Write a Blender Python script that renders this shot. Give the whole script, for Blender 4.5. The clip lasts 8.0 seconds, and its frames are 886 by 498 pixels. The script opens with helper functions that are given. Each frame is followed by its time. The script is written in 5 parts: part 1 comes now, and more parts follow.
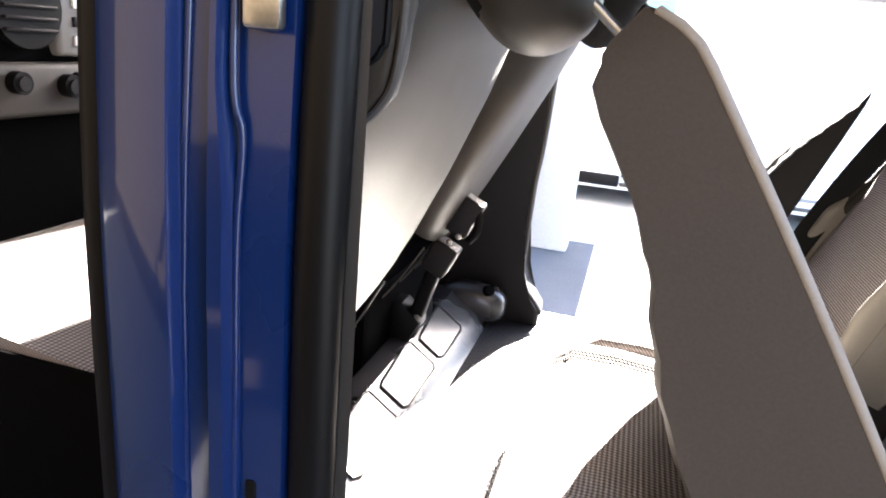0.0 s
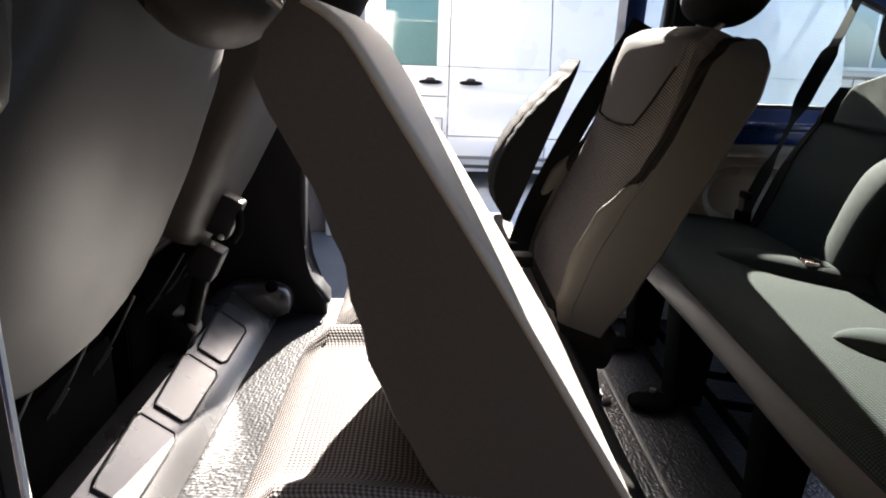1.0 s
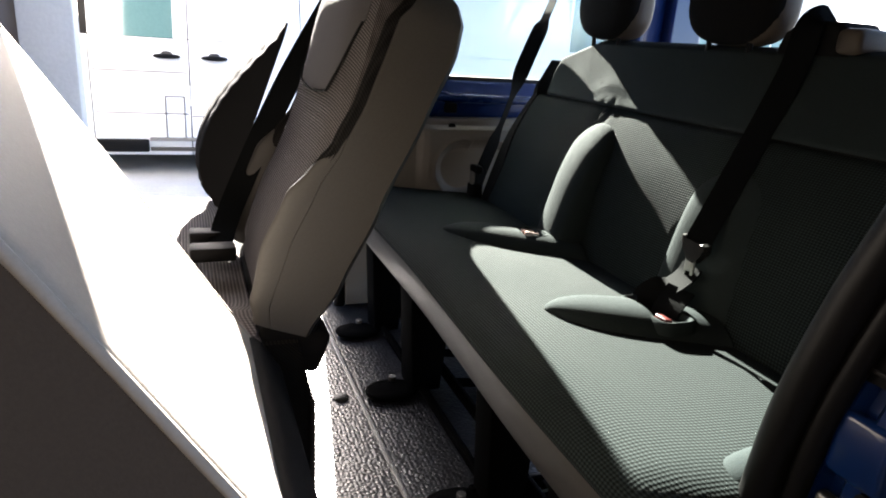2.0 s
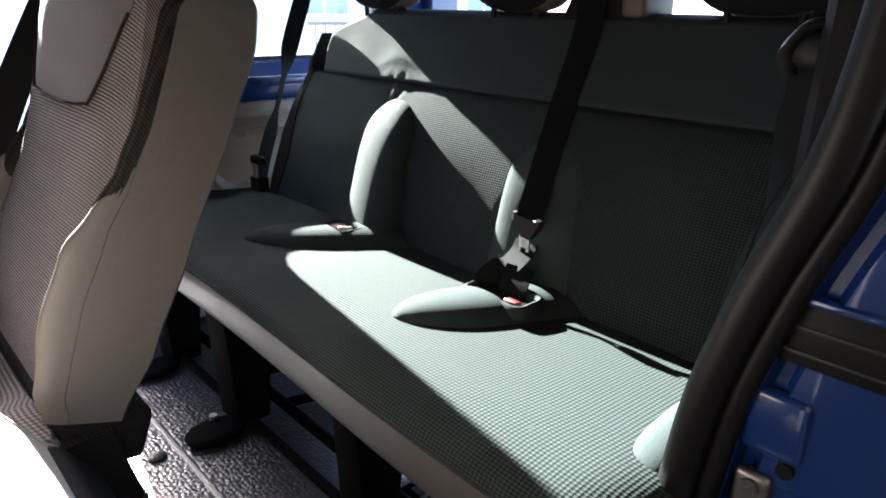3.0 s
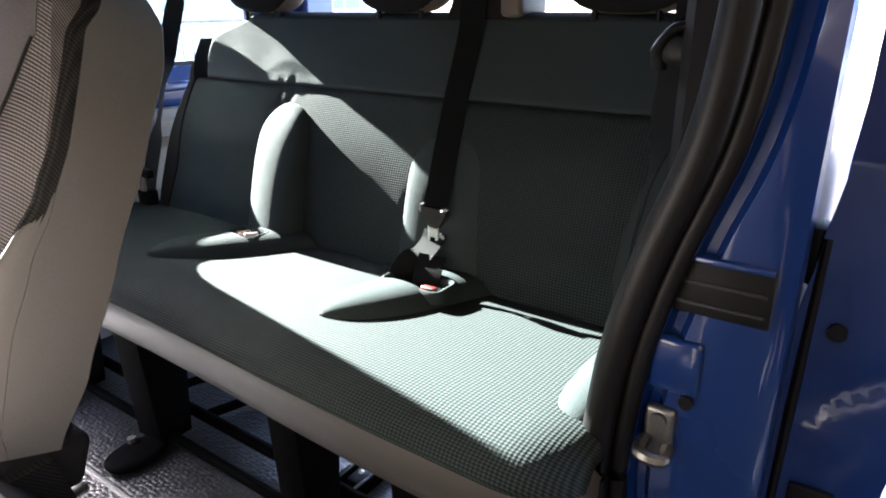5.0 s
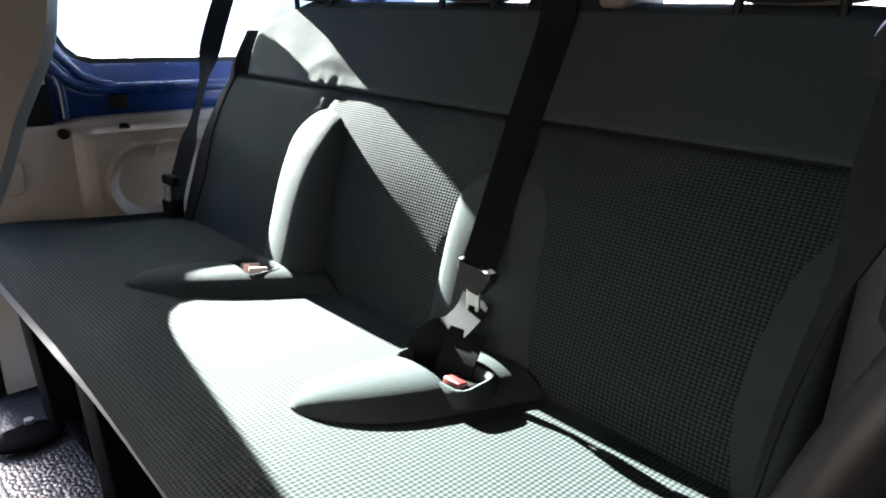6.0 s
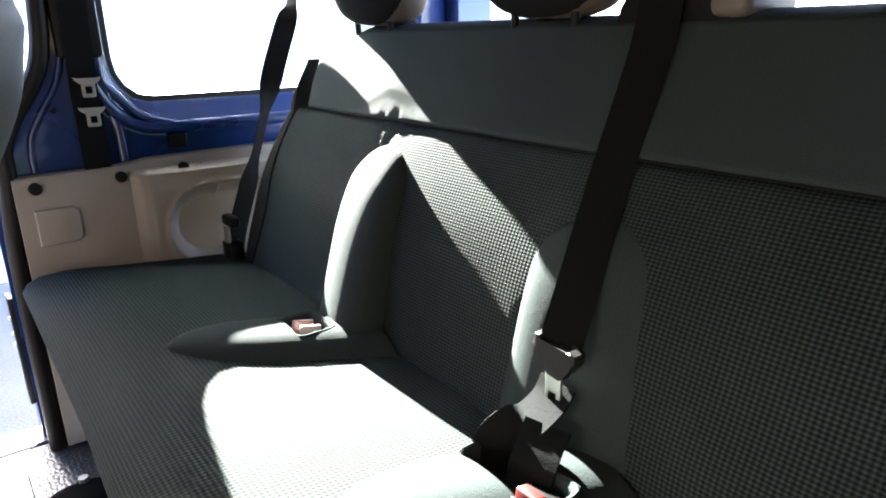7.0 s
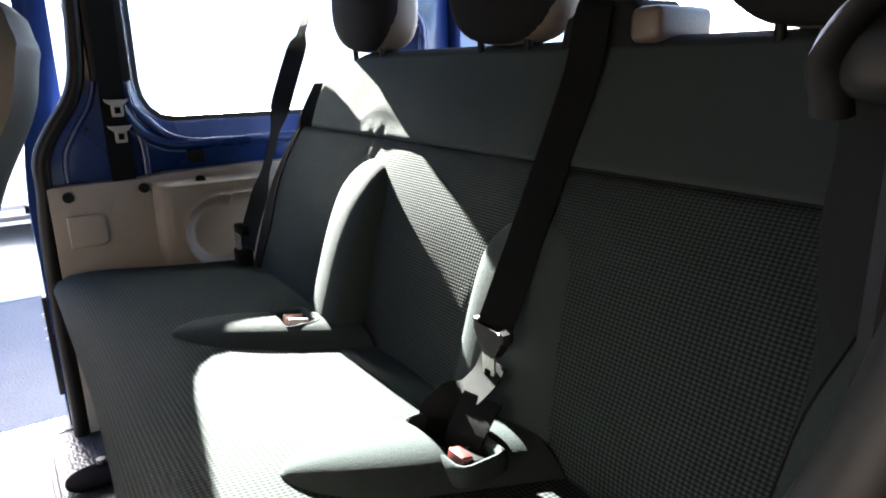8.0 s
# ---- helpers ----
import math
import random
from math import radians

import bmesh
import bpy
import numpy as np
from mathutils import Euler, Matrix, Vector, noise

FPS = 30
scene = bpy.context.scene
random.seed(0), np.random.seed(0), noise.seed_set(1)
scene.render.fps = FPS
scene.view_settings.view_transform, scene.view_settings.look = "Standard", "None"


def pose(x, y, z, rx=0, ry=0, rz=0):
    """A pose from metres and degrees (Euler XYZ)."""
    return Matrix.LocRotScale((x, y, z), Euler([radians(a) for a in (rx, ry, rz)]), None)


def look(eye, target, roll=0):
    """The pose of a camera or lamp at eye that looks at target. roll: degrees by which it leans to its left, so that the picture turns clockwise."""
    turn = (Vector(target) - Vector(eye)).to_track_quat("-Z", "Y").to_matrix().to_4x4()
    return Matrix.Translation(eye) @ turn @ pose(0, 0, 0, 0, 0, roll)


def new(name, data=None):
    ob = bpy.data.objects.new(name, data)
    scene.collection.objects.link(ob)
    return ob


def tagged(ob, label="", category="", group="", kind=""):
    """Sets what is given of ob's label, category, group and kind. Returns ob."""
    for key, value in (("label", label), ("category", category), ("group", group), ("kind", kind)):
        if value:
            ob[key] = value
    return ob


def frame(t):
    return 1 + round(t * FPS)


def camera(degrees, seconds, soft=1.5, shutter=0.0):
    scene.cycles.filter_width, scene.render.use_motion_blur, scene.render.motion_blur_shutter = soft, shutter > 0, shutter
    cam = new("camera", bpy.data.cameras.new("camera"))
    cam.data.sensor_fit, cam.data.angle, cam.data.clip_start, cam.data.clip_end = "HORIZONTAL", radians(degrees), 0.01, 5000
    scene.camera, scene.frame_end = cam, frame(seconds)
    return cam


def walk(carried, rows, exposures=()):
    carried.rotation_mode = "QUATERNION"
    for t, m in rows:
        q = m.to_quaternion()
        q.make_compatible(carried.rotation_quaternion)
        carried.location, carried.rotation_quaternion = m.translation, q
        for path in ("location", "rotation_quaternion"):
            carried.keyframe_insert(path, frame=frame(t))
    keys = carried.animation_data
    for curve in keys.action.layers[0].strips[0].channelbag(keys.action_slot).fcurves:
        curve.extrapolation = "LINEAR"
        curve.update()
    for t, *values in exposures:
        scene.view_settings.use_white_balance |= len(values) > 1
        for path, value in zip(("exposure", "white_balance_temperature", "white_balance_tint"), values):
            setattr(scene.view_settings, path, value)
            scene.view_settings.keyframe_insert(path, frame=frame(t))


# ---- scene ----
cam = camera(68.0, 8.0, 1.9)
PATH = [
    (0, (-1.036, -1.223, 1.376), (-1.529, 0.624, 0.786), 5.4),
    (0.2, (-1.011, -1.223, 1.375), (-1.426, 0.644, 0.792), 3.5),
    (0.5, (-0.97, -1.232, 1.377), (-1.213, 0.668, 0.798), 1.9),
    (1, (-0.922, -1.226, 1.386), (-0.864, 0.684, 0.796), 2.2),
    (1.5, (-0.823, -1.18, 1.364), (-0.509, 0.698, 0.753), 1.9),
    (2, (-0.761, -1.094, 1.351), (-0.054, 0.676, 0.746), 4.1),
    (2.2, (-0.771, -1.04, 1.375), (0.094, 0.649, 0.744), 2.7),
    (3.3, (-0.815, -0.916, 1.377), (0.554, 0.373, 0.695), 1.4),
    (3.5, (-0.865, -0.923, 1.381), (0.533, 0.331, 0.693), 1.0),
    (4, (-0.995, -0.939, 1.408), (0.500, 0.188, 0.708), -1.7),
    (4.5, (-1.010, -0.938, 1.413), (0.542, 0.1, 0.701), 0.0),
    (4.7, (-0.970, -0.933, 1.412), (0.580, 0.108, 0.699), -0.4),
    (5.8, (-0.602, -0.826, 1.345), (0.763, 0.484, 0.696), 1.8),
    (6, (-0.555, -0.776, 1.348), (0.789, 0.554, 0.696), 2.0),
    (6.5, (-0.472, -0.686, 1.348), (0.842, 0.677, 0.703), 0.8),
    (7, (-0.43, -0.669, 1.357), (0.729, 0.842, 0.743), -0.9),
    (7.5, (-0.411, -0.727, 1.363), (0.667, 0.86, 0.798), -1.0),
    (8, (-0.415, -0.816, 1.351), (0.668, 0.777, 0.813), -1.1),
]
EXPOSURES = [(t, stops, 6750 if t < 1.6 else 6600 if t < 3 else 6180 if t < 6.6 else 6440, 12 if t < 3 else 14) for t, stops in ((0.0, 6.09), (0.15, 5.64), (0.3, 4.94), (0.6, 4.20), (1.0, 4.00), (1.5, 5.00), (2.0, 4.68), (3.3, 5.85), (4.5, 6.05), (5.8, 6.06), (6.4, 6.15), (7.0, 6.45), (7.5, 6.35), (8.0, 6.02))]
walk(cam, [(t, look(eye, target, roll)) for t, eye, target, roll in PATH], EXPOSURES)

# ---- light ----
SUN = Vector((-0.162, -1.0, -0.475)).normalized()
world = bpy.data.worlds.new("sky")
scene.world = world
world.use_nodes = True
wn = world.node_tree
sky = wn.nodes.new("ShaderNodeTexSky")
sky.sky_type = "NISHITA"
sky.sun_disc = False
sky.air_density, sky.dust_density, sky.ozone_density = 0.6, 1.6, 1.0
sky.sun_elevation = math.asin(-SUN.z)
sky.sun_rotation = math.atan2(-SUN.x, -SUN.y)
wn.nodes["Background"].inputs["Strength"].default_value = 0.050
wn.links.new(sky.outputs["Color"], wn.nodes["Background"].inputs["Color"])
lamp = bpy.data.lights.new("sun", "SUN")
lamp.energy, lamp.angle, lamp.color = 5.0, radians(0.5), (1.0, 0.95, 0.88)
new("sun", lamp).matrix_world = look((0, 0, 20), Vector((0, 0, 20)) + SUN)


# ---- materials ----
def material(name, base, rough=0.6, metal=0.0, scale=60.0, vary=0.15, bump=0.0, bump_scale=None, coat=0.0, weave=None, ribs=0.56, dirt=0.1, sheen=0.0, spec=0.5):
    """A surface with stains at a large scale, grain at a small one and fine relief; weave: pitch in metres of woven cells, ribs: how far they run together into cross ribs."""
    m = bpy.data.materials.new(name)
    m.use_nodes = True
    nt = m.node_tree
    b = nt.nodes["Principled BSDF"]
    b.inputs["Roughness"].default_value, b.inputs["Metallic"].default_value = rough, metal
    b.inputs["Coat Weight"].default_value = coat
    b.inputs["Coat Roughness"].default_value = 0.06
    b.inputs["Sheen Weight"].default_value = sheen
    b.inputs["Specular IOR Level"].default_value = spec
    co = nt.nodes.new("ShaderNodeTexCoord").outputs["Object"]

    def noise_at(sc, detail=3.0):
        n = nt.nodes.new("ShaderNodeTexNoise")
        n.inputs["Scale"].default_value, n.inputs["Detail"].default_value = sc, detail
        nt.links.new(co, n.inputs["Vector"])
        return n.outputs["Fac"]

    def calc(op, a, c):
        n = nt.nodes.new("ShaderNodeMath")
        n.operation = op
        for k, v in enumerate((a, c)):
            if isinstance(v, (int, float)):
                n.inputs[k].default_value = v
            else:
                nt.links.new(v, n.inputs[k])
        return n.outputs[0]

    grain, stain = noise_at(scale), noise_at(3.5, 5.0)
    value = calc("ADD", calc("MULTIPLY", calc("SUBTRACT", grain, 0.5), vary * 2), calc("ADD", calc("MULTIPLY", calc("SUBTRACT", stain, 0.5), dirt * 2), 1.0))
    height = grain if bump_scale is None else noise_at(bump_scale, 2.0)
    if weave:
        xyz = nt.nodes.new("ShaderNodeSeparateXYZ")
        nt.links.new(co, xyz.inputs[0])
        k = 2 * math.pi / weave
        across = calc("SINE", calc("MULTIPLY", xyz.outputs[1], k), 0.0)
        along = calc("SINE", calc("MULTIPLY", calc("ADD", xyz.outputs[0], calc("MULTIPLY", xyz.outputs[2], 1.0)), k), 0.0)
        cell = calc("ADD", calc("MULTIPLY", across, 1 - ribs), calc("MULTIPLY", along, ribs))
        height = calc("ADD", calc("MULTIPLY", cell, 0.5), calc("MULTIPLY", height, 0.3))
        value = calc("MULTIPLY", value, calc("ADD", calc("MULTIPLY", calc("POWER", calc("MULTIPLY", calc("ADD", cell, 1.0), 0.5), 1.5), 1.7), 0.33))
    tint = nt.nodes.new("ShaderNodeMix")
    tint.data_type, tint.blend_type = "RGBA", "MULTIPLY"
    tint.inputs[0].default_value = 1.0
    tint.inputs[6].default_value = (*base, 1)
    nt.links.new(value, tint.inputs[7])
    nt.links.new(tint.outputs[2], b.inputs["Base Color"])
    rr = calc("ADD", calc("MULTIPLY", calc("SUBTRACT", stain, 0.5), 0.25), rough)
    nt.links.new(rr, b.inputs["Roughness"])
    if bump:
        bn = nt.nodes.new("ShaderNodeBump")
        bn.inputs["Strength"].default_value, bn.inputs["Distance"].default_value = 1.0, bump
        nt.links.new(height, bn.inputs["Height"])
        nt.links.new(bn.outputs[0], b.inputs["Normal"])
    return m


def pebbled(name, base, cell, depth):
    """Rubber mat with raised pebbles."""
    m = material(name, base, rough=0.34, scale=40, vary=0.15, dirt=0.08, spec=0.6)
    nt = m.node_tree
    v = nt.nodes.new("ShaderNodeTexVoronoi")
    v.feature = "F1"
    v.inputs["Scale"].default_value = 1 / cell
    v.inputs["Randomness"].default_value = 0.55
    nt.links.new(nt.nodes["Texture Coordinate"].outputs["Object"], v.inputs["Vector"])
    bn = nt.nodes.new("ShaderNodeBump")
    bn.invert = True
    bn.inputs["Distance"].default_value = depth
    nt.links.new(v.outputs["Distance"], bn.inputs["Height"])
    nt.links.new(bn.outputs[0], nt.nodes["Principled BSDF"].inputs["Normal"])
    return m


def glass(name, tint, gloss=0.06):
    m = bpy.data.materials.new(name)
    m.use_nodes = True
    nt = m.node_tree
    nt.nodes.remove(nt.nodes["Principled BSDF"])
    clear, shine, mix, fres = (nt.nodes.new("ShaderNode" + k) for k in ("BsdfTransparent", "BsdfGlossy", "MixShader", "Fresnel"))
    clear.inputs["Color"].default_value = (*tint, 1)
    shine.inputs["Roughness"].default_value = 0.02
    fres.inputs["IOR"].default_value = 1.45
    nt.links.new(fres.outputs[0], mix.inputs[0])
    nt.links.new(clear.outputs[0], mix.inputs[1])
    nt.links.new(shine.outputs[0], mix.inputs[2])
    nt.links.new(mix.outputs[0], nt.nodes["Material Output"].inputs["Surface"])
    return m


BLUE = material("blue_paint", (0.0022, 0.0145, 0.0760), rough=0.3, metal=0.0, scale=900, vary=0.25, dirt=0.12, coat=0.6, spec=0.25)
FABRIC = material("woven_fabric", (0.0138, 0.0180, 0.0180), rough=0.9, scale=420, vary=0.3, bump=0.0008, weave=0.0057, dirt=0.12, sheen=0.0, spec=0.05)
FABRIC_MID = material("woven_fabric_grey", (0.1280, 0.1165, 0.1135), rough=0.9, scale=420, vary=0.3, bump=0.001, weave=0.0057, dirt=0.1, sheen=0.0, spec=0.1)
# ribs belong to the fabric; the darker tone carries the seat front's shade
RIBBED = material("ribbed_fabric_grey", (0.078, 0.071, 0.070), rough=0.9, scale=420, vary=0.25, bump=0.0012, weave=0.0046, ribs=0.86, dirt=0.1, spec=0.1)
CLOTH = material("plain_cloth", (0.0200, 0.0258, 0.0264), rough=0.92, scale=700, vary=0.4, bump=0.0006, dirt=0.12, spec=0.05)
CLOTH_MID = material("plain_cloth_grey", (0.0680, 0.0640, 0.0635), rough=0.9, scale=700, vary=0.35, bump=0.0006, dirt=0.1, sheen=0.0, spec=0.1)
CLOTH_DARK = material("dark_cloth", (0.008, 0.0078, 0.008), rough=0.9, scale=700, vary=0.3, bump=0.0005, spec=0.06)
FABRIC_DARK = material("black_woven_fabric", (0.010, 0.0095, 0.009), rough=0.9, scale=420, vary=0.3, bump=0.0007, weave=0.0057, spec=0.06)
VINYL = material("grey_vinyl", (0.0545, 0.0512, 0.0465), rough=0.55, scale=260, vary=0.12, bump=0.00022, bump_scale=420, dirt=0.12, spec=0.25)
# one seat vinyl in two tones: shade on the side, light on the rear
SHADED_VINYL = material("shaded_vinyl", (0.0620, 0.0520, 0.0430), rough=0.6, scale=260, vary=0.14, bump=0.00022, bump_scale=420, dirt=0.12, spec=0.15)
LIT_VINYL = material("lit_vinyl", (0.310, 0.282, 0.245), rough=0.55, scale=260, vary=0.10, bump=0.00025, bump_scale=420, dirt=0.10, spec=0.25)
FASCIA = material("seat_base_vinyl", (0.0370, 0.0335, 0.0300), rough=0.5, scale=260, vary=0.12, bump=0.00022, bump_scale=420, dirt=0.12, spec=0.3)
SHELL_VINYL = material("front_seat_vinyl", (0.0410, 0.0372, 0.0325), rough=0.6, scale=260, vary=0.10, bump=0.00022, bump_scale=420, dirt=0.10, spec=0.2)
PIPING = material("grey_piping", (0.1716, 0.1677, 0.1599), rough=0.5, scale=300, vary=0.1)
PLASTIC = material("grey_plastic", (0.0484, 0.0445, 0.0398), rough=0.5, scale=500, vary=0.1, bump=0.0003, bump_scale=900, dirt=0.12, spec=0.3)
DARK_PLASTIC = material("dark_plastic", (0.0148, 0.0140, 0.0144), rough=0.45, scale=500, vary=0.15, bump=0.0003, bump_scale=900, spec=0.15)
BLACK = material("black_steel", (0.004, 0.004, 0.0042), rough=0.5, scale=200, vary=0.2, coat=0.0, spec=0.1)
RUBBER = material("black_rubber", (0.0035, 0.0033, 0.0033), rough=0.45, scale=150, vary=0.25, dirt=0.3, spec=0.15)
# near black: shade in slots and under seats is put into this colour
SHADE_BLACK = material("shade_black", (0.002, 0.002, 0.0022), rough=0.9, vary=0.1, spec=0.02)
WEB = material("belt_webbing", (0.0040, 0.0046, 0.0050), rough=0.75, scale=600, vary=0.3, bump=0.0003, spec=0.05)
STEEL = material("brushed_steel", (0.55, 0.54, 0.5), rough=0.35, metal=1.0, scale=300, vary=0.2)
DULL_STEEL = material("dull_steel", (0.16, 0.155, 0.145), rough=0.42, metal=1.0, scale=300, vary=0.3, dirt=0.4)
RED = material("red_plastic", (0.075, 0.0022, 0.0012), rough=0.4, vary=0.05)
PINK = material("pale_pink_plastic", (0.35, 0.25, 0.235), rough=0.4, vary=0.05)
MAT = pebbled("rubber_mat", (0.022, 0.022, 0.024), 0.0085, 0.0020)
ASPHALT = material("asphalt", (0.10, 0.10, 0.103), rough=0.9, scale=90, vary=0.5, bump=0.004, dirt=0.3)
PALE = material("pale_concrete", (0.55, 0.54, 0.52), rough=0.9, scale=60, vary=0.2, bump=0.002, dirt=0.2)
# kept dark: the shade lying on this paving is put into the base colour
PAVING = material("ribbed_paving", (0.042, 0.0415, 0.040), rough=0.9, scale=30, vary=0.35, bump=0.003, dirt=0.25)
WHITE = material("white_paint", (0.84, 0.84, 0.83), rough=0.3, scale=200, vary=0.04, coat=0.5, dirt=0.06)
# dark warm tone of the unseen walls, set by the fill light they return
UNSEEN_WALL = material("unseen_wall", (0.0150, 0.0115, 0.0078), rough=0.9, scale=25, vary=0.3, bump=0.004, dirt=0.3, spec=0.05)
CREAM = material("cream_wall", (0.62, 0.60, 0.54), rough=0.9, scale=40, vary=0.1, bump=0.002)
TEAL = material("window_pane", (0.10, 0.20, 0.20), rough=0.1, vary=0.1, coat=0.5)
BARK = material("bark", (0.12, 0.09, 0.06), rough=0.9, scale=40, vary=0.4, bump=0.006)
LEAF = material("leaf", (0.10, 0.16, 0.03), rough=0.6, scale=20, vary=0.4)
TRIM = material("beige_plastic", (0.1794, 0.1599, 0.1388), rough=0.5, scale=500, vary=0.1, bump=0.0003, bump_scale=900, dirt=0.12, spec=0.3)
BROWN = material("brown_plastic", (0.0281, 0.0226, 0.0164), rough=0.5, scale=500, vary=0.12, bump=0.0003, bump_scale=900, spec=0.2)
SATIN = material("satin_grey_plastic", (0.0429, 0.0421, 0.0429), rough=0.26, scale=400, vary=0.1, bump=0.0002, bump_scale=700, dirt=0.15, spec=0.8)
LINER = material("headliner", (0.0390, 0.0374, 0.0359), rough=0.95, scale=300, vary=0.1, bump=0.0005)
TINTED = glass("tinted_glass", (0.95, 0.96, 0.945))
CLEAR = glass("clear_glass", (0.92, 0.95, 0.94))
TAN = material("tan_vinyl", (0.0663, 0.0515, 0.0390), rough=0.55, scale=260, vary=0.12, bump=0.0004)


# ---- building helpers ----
ROOT = {}


def thing(name, m, label, category, group="", kind=""):
    ob = new(name)
    ob.matrix_basis = m
    ob.empty_display_size = 0.05
    ROOT[ob] = m
    return tagged(ob, label, category, group, kind)


def part(name, bm, mat, parent, label="", smooth=40, world=False):
    """Links a bmesh as one mesh object under a thing or a part; world: its places are those of the world."""
    bmesh.ops.recalc_face_normals(bm, faces=bm.faces)
    if world:
        bm.transform(ROOT[parent].inverted())
    me = bpy.data.meshes.new(name)
    bm.to_mesh(me)
    bm.free()
    me.materials.append(mat)
    if smooth:
        me.polygons.foreach_set("use_smooth", [True] * len(me.polygons))
        me.set_sharp_from_angle(angle=radians(smooth))
    ob = new(name, me)
    if parent is not None:
        ob.parent = parent
        ROOT[ob] = ROOT[parent]
    if label:
        ob["label"] = label
    return ob


def solid(name, bm, mat, label, category, group="", kind="", smooth=40):
    """A thing that is one mesh, in the places of the world."""
    ob = part(name, bm, mat, None, "", smooth)
    ROOT[ob] = Matrix()
    return tagged(ob, label, category, group, kind)


def loft(rings, caps=True, around=True):
    """A skin over rings of equally many points."""
    bm = bmesh.new()
    rows = [[bm.verts.new(p) for p in r] for r in rings]
    n = len(rows[0])
    for a, b in zip(rows, rows[1:]):
        for k in range(n if around else n - 1):
            bm.faces.new((a[k], a[(k + 1) % n], b[(k + 1) % n], b[k]))
    if caps:
        bm.faces.new(rows[0][::-1])
        bm.faces.new(rows[-1])
    return bm


def box(x0, x1, y0, y1, z0, z1, bevel=0.004, seg=2):
    bm = bmesh.new()
    bmesh.ops.create_cube(bm, size=1, matrix=Matrix.Translation(((x0 + x1) / 2, (y0 + y1) / 2, (z0 + z1) / 2)) @ Matrix.Diagonal((x1 - x0, y1 - y0, z1 - z0, 1)))
    if bevel:
        bmesh.ops.bevel(bm, geom=bm.edges[:], offset=bevel, segments=seg, affect="EDGES", profile=0.5)
    return bm


def prism(pts, axis, a, b, bevel=0.0, seg=2):
    """A polygon in the plane across axis (the other two coordinates in order), drawn out from a to b."""
    def put(p, c):
        q = list(p)
        q.insert(axis, c)
        return q
    bm = bmesh.new()
    lo, hi = [bm.verts.new(put(p, a)) for p in pts], [bm.verts.new(put(p, b)) for p in pts]
    n = len(pts)
    bm.faces.new(lo), bm.faces.new(hi[::-1])
    for k in range(n):
        bm.faces.new((lo[k], lo[(k + 1) % n], hi[(k + 1) % n], hi[k]))
    if bevel:
        rim = [e for e in bm.edges if (e.verts[0] in lo) == (e.verts[1] in lo)]
        bmesh.ops.bevel(bm, geom=rim, offset=bevel, segments=seg, affect="EDGES", profile=0.5)
    return bm


def leaning_box(cx, cy, cz, dx, dy, dz, lean, bevel=0.008):
    """A rounded box that leans back like the seat it is fixed to."""
    bm = box(-dx / 2, dx / 2, -dy / 2, dy / 2, -dz / 2, dz / 2, bevel, 3)
    bm.transform(pose(cx, cy, cz, 0, lean, 0))
    return bm


def smooth_line(pts, steps=8):
    """A Catmull-Rom line through points."""
    pts = [Vector(p) for p in pts]
    ext = [2 * pts[0] - pts[1], *pts, 2 * pts[-1] - pts[-2]]
    out = []
    for k in range(1, len(ext) - 2):
        p0, p1, p2, p3 = ext[k - 1:k + 3]
        for j in range(steps):
            t = j / steps
            out.append(0.5 * (2 * p1 + (p2 - p0) * t + (2 * p0 - 5 * p1 + 4 * p2 - p3) * t * t + (3 * p1 - p0 - 3 * p2 + p3) * t ** 3))
    return out + [pts[-1]]


def tube(pts, r, n=10, flat=1.0, side=(0, 0, 1)):
    """A round or flattened bar along a line of points; side: the direction in which flat squeezes it."""
    pts = [Vector(p) for p in pts]
    rings, side = [], Vector(side)
    for k, p in enumerate(pts):
        d = (pts[min(k + 1, len(pts) - 1)] - pts[max(k - 1, 0)]).normalized()
        v = side - side.dot(d) * d
        v = v.normalized() if v.length > 1e-3 else d.orthogonal().normalized()
        u = d.cross(v)
        rings.append([p + r * (math.cos(a) * u + flat * math.sin(a) * v) for a in (2 * math.pi * j / n for j in range(n))])
    return loft(rings)


def ribbon(pts, faces_to, width, thick=0.0014):
    """A belt along points, its broad side turned to the directions faces_to (one for each point)."""
    pts = [Vector(p) for p in pts]
    rings = []
    for k, p in enumerate(pts):
        d = (pts[min(k + 1, len(pts) - 1)] - pts[max(k - 1, 0)]).normalized()
        f = Vector(faces_to[min(k, len(faces_to) - 1)])
        f = (f - f.dot(d) * d).normalized()
        u = d.cross(f) * width / 2
        f = f * thick / 2
        rings.append([p - u - f, p + u - f, p + u + f, p - u + f])
    return loft(rings)


def blend(values, t):
    """Interpolates a row of (t, value) smoothly."""
    for (a, x), (b, y) in zip(values, values[1:]):
        if t <= b:
            k = max(0.0, (t - a) / (b - a))
            k = k * k * (3 - 2 * k)
            return x + (y - x) * k
    return values[-1][1]


def bump_at(t, centre, width):
    return math.exp(-((t - centre) / width) ** 2)


def pillow(cx, cy, cz, sx, sy, sz, power=2.6, n=28, m=18):
    """A stuffed pad: a superellipsoid."""
    def sp(c, p):
        return math.copysign(abs(c) ** (2 / p), c)
    rings = []
    for j in range(m + 1):
        a = -math.pi / 2 + math.pi * (j + 0.02) / (m + 0.04)
        rings.append([(cx + sx * sp(math.cos(a), power) * sp(math.cos(b), power), cy + sy * sp(math.cos(a), power) * sp(math.sin(b), power), cz + sz * sp(math.sin(a), power))
                      for b in (2 * math.pi * k / n for k in range(n))])
    return loft(rings)


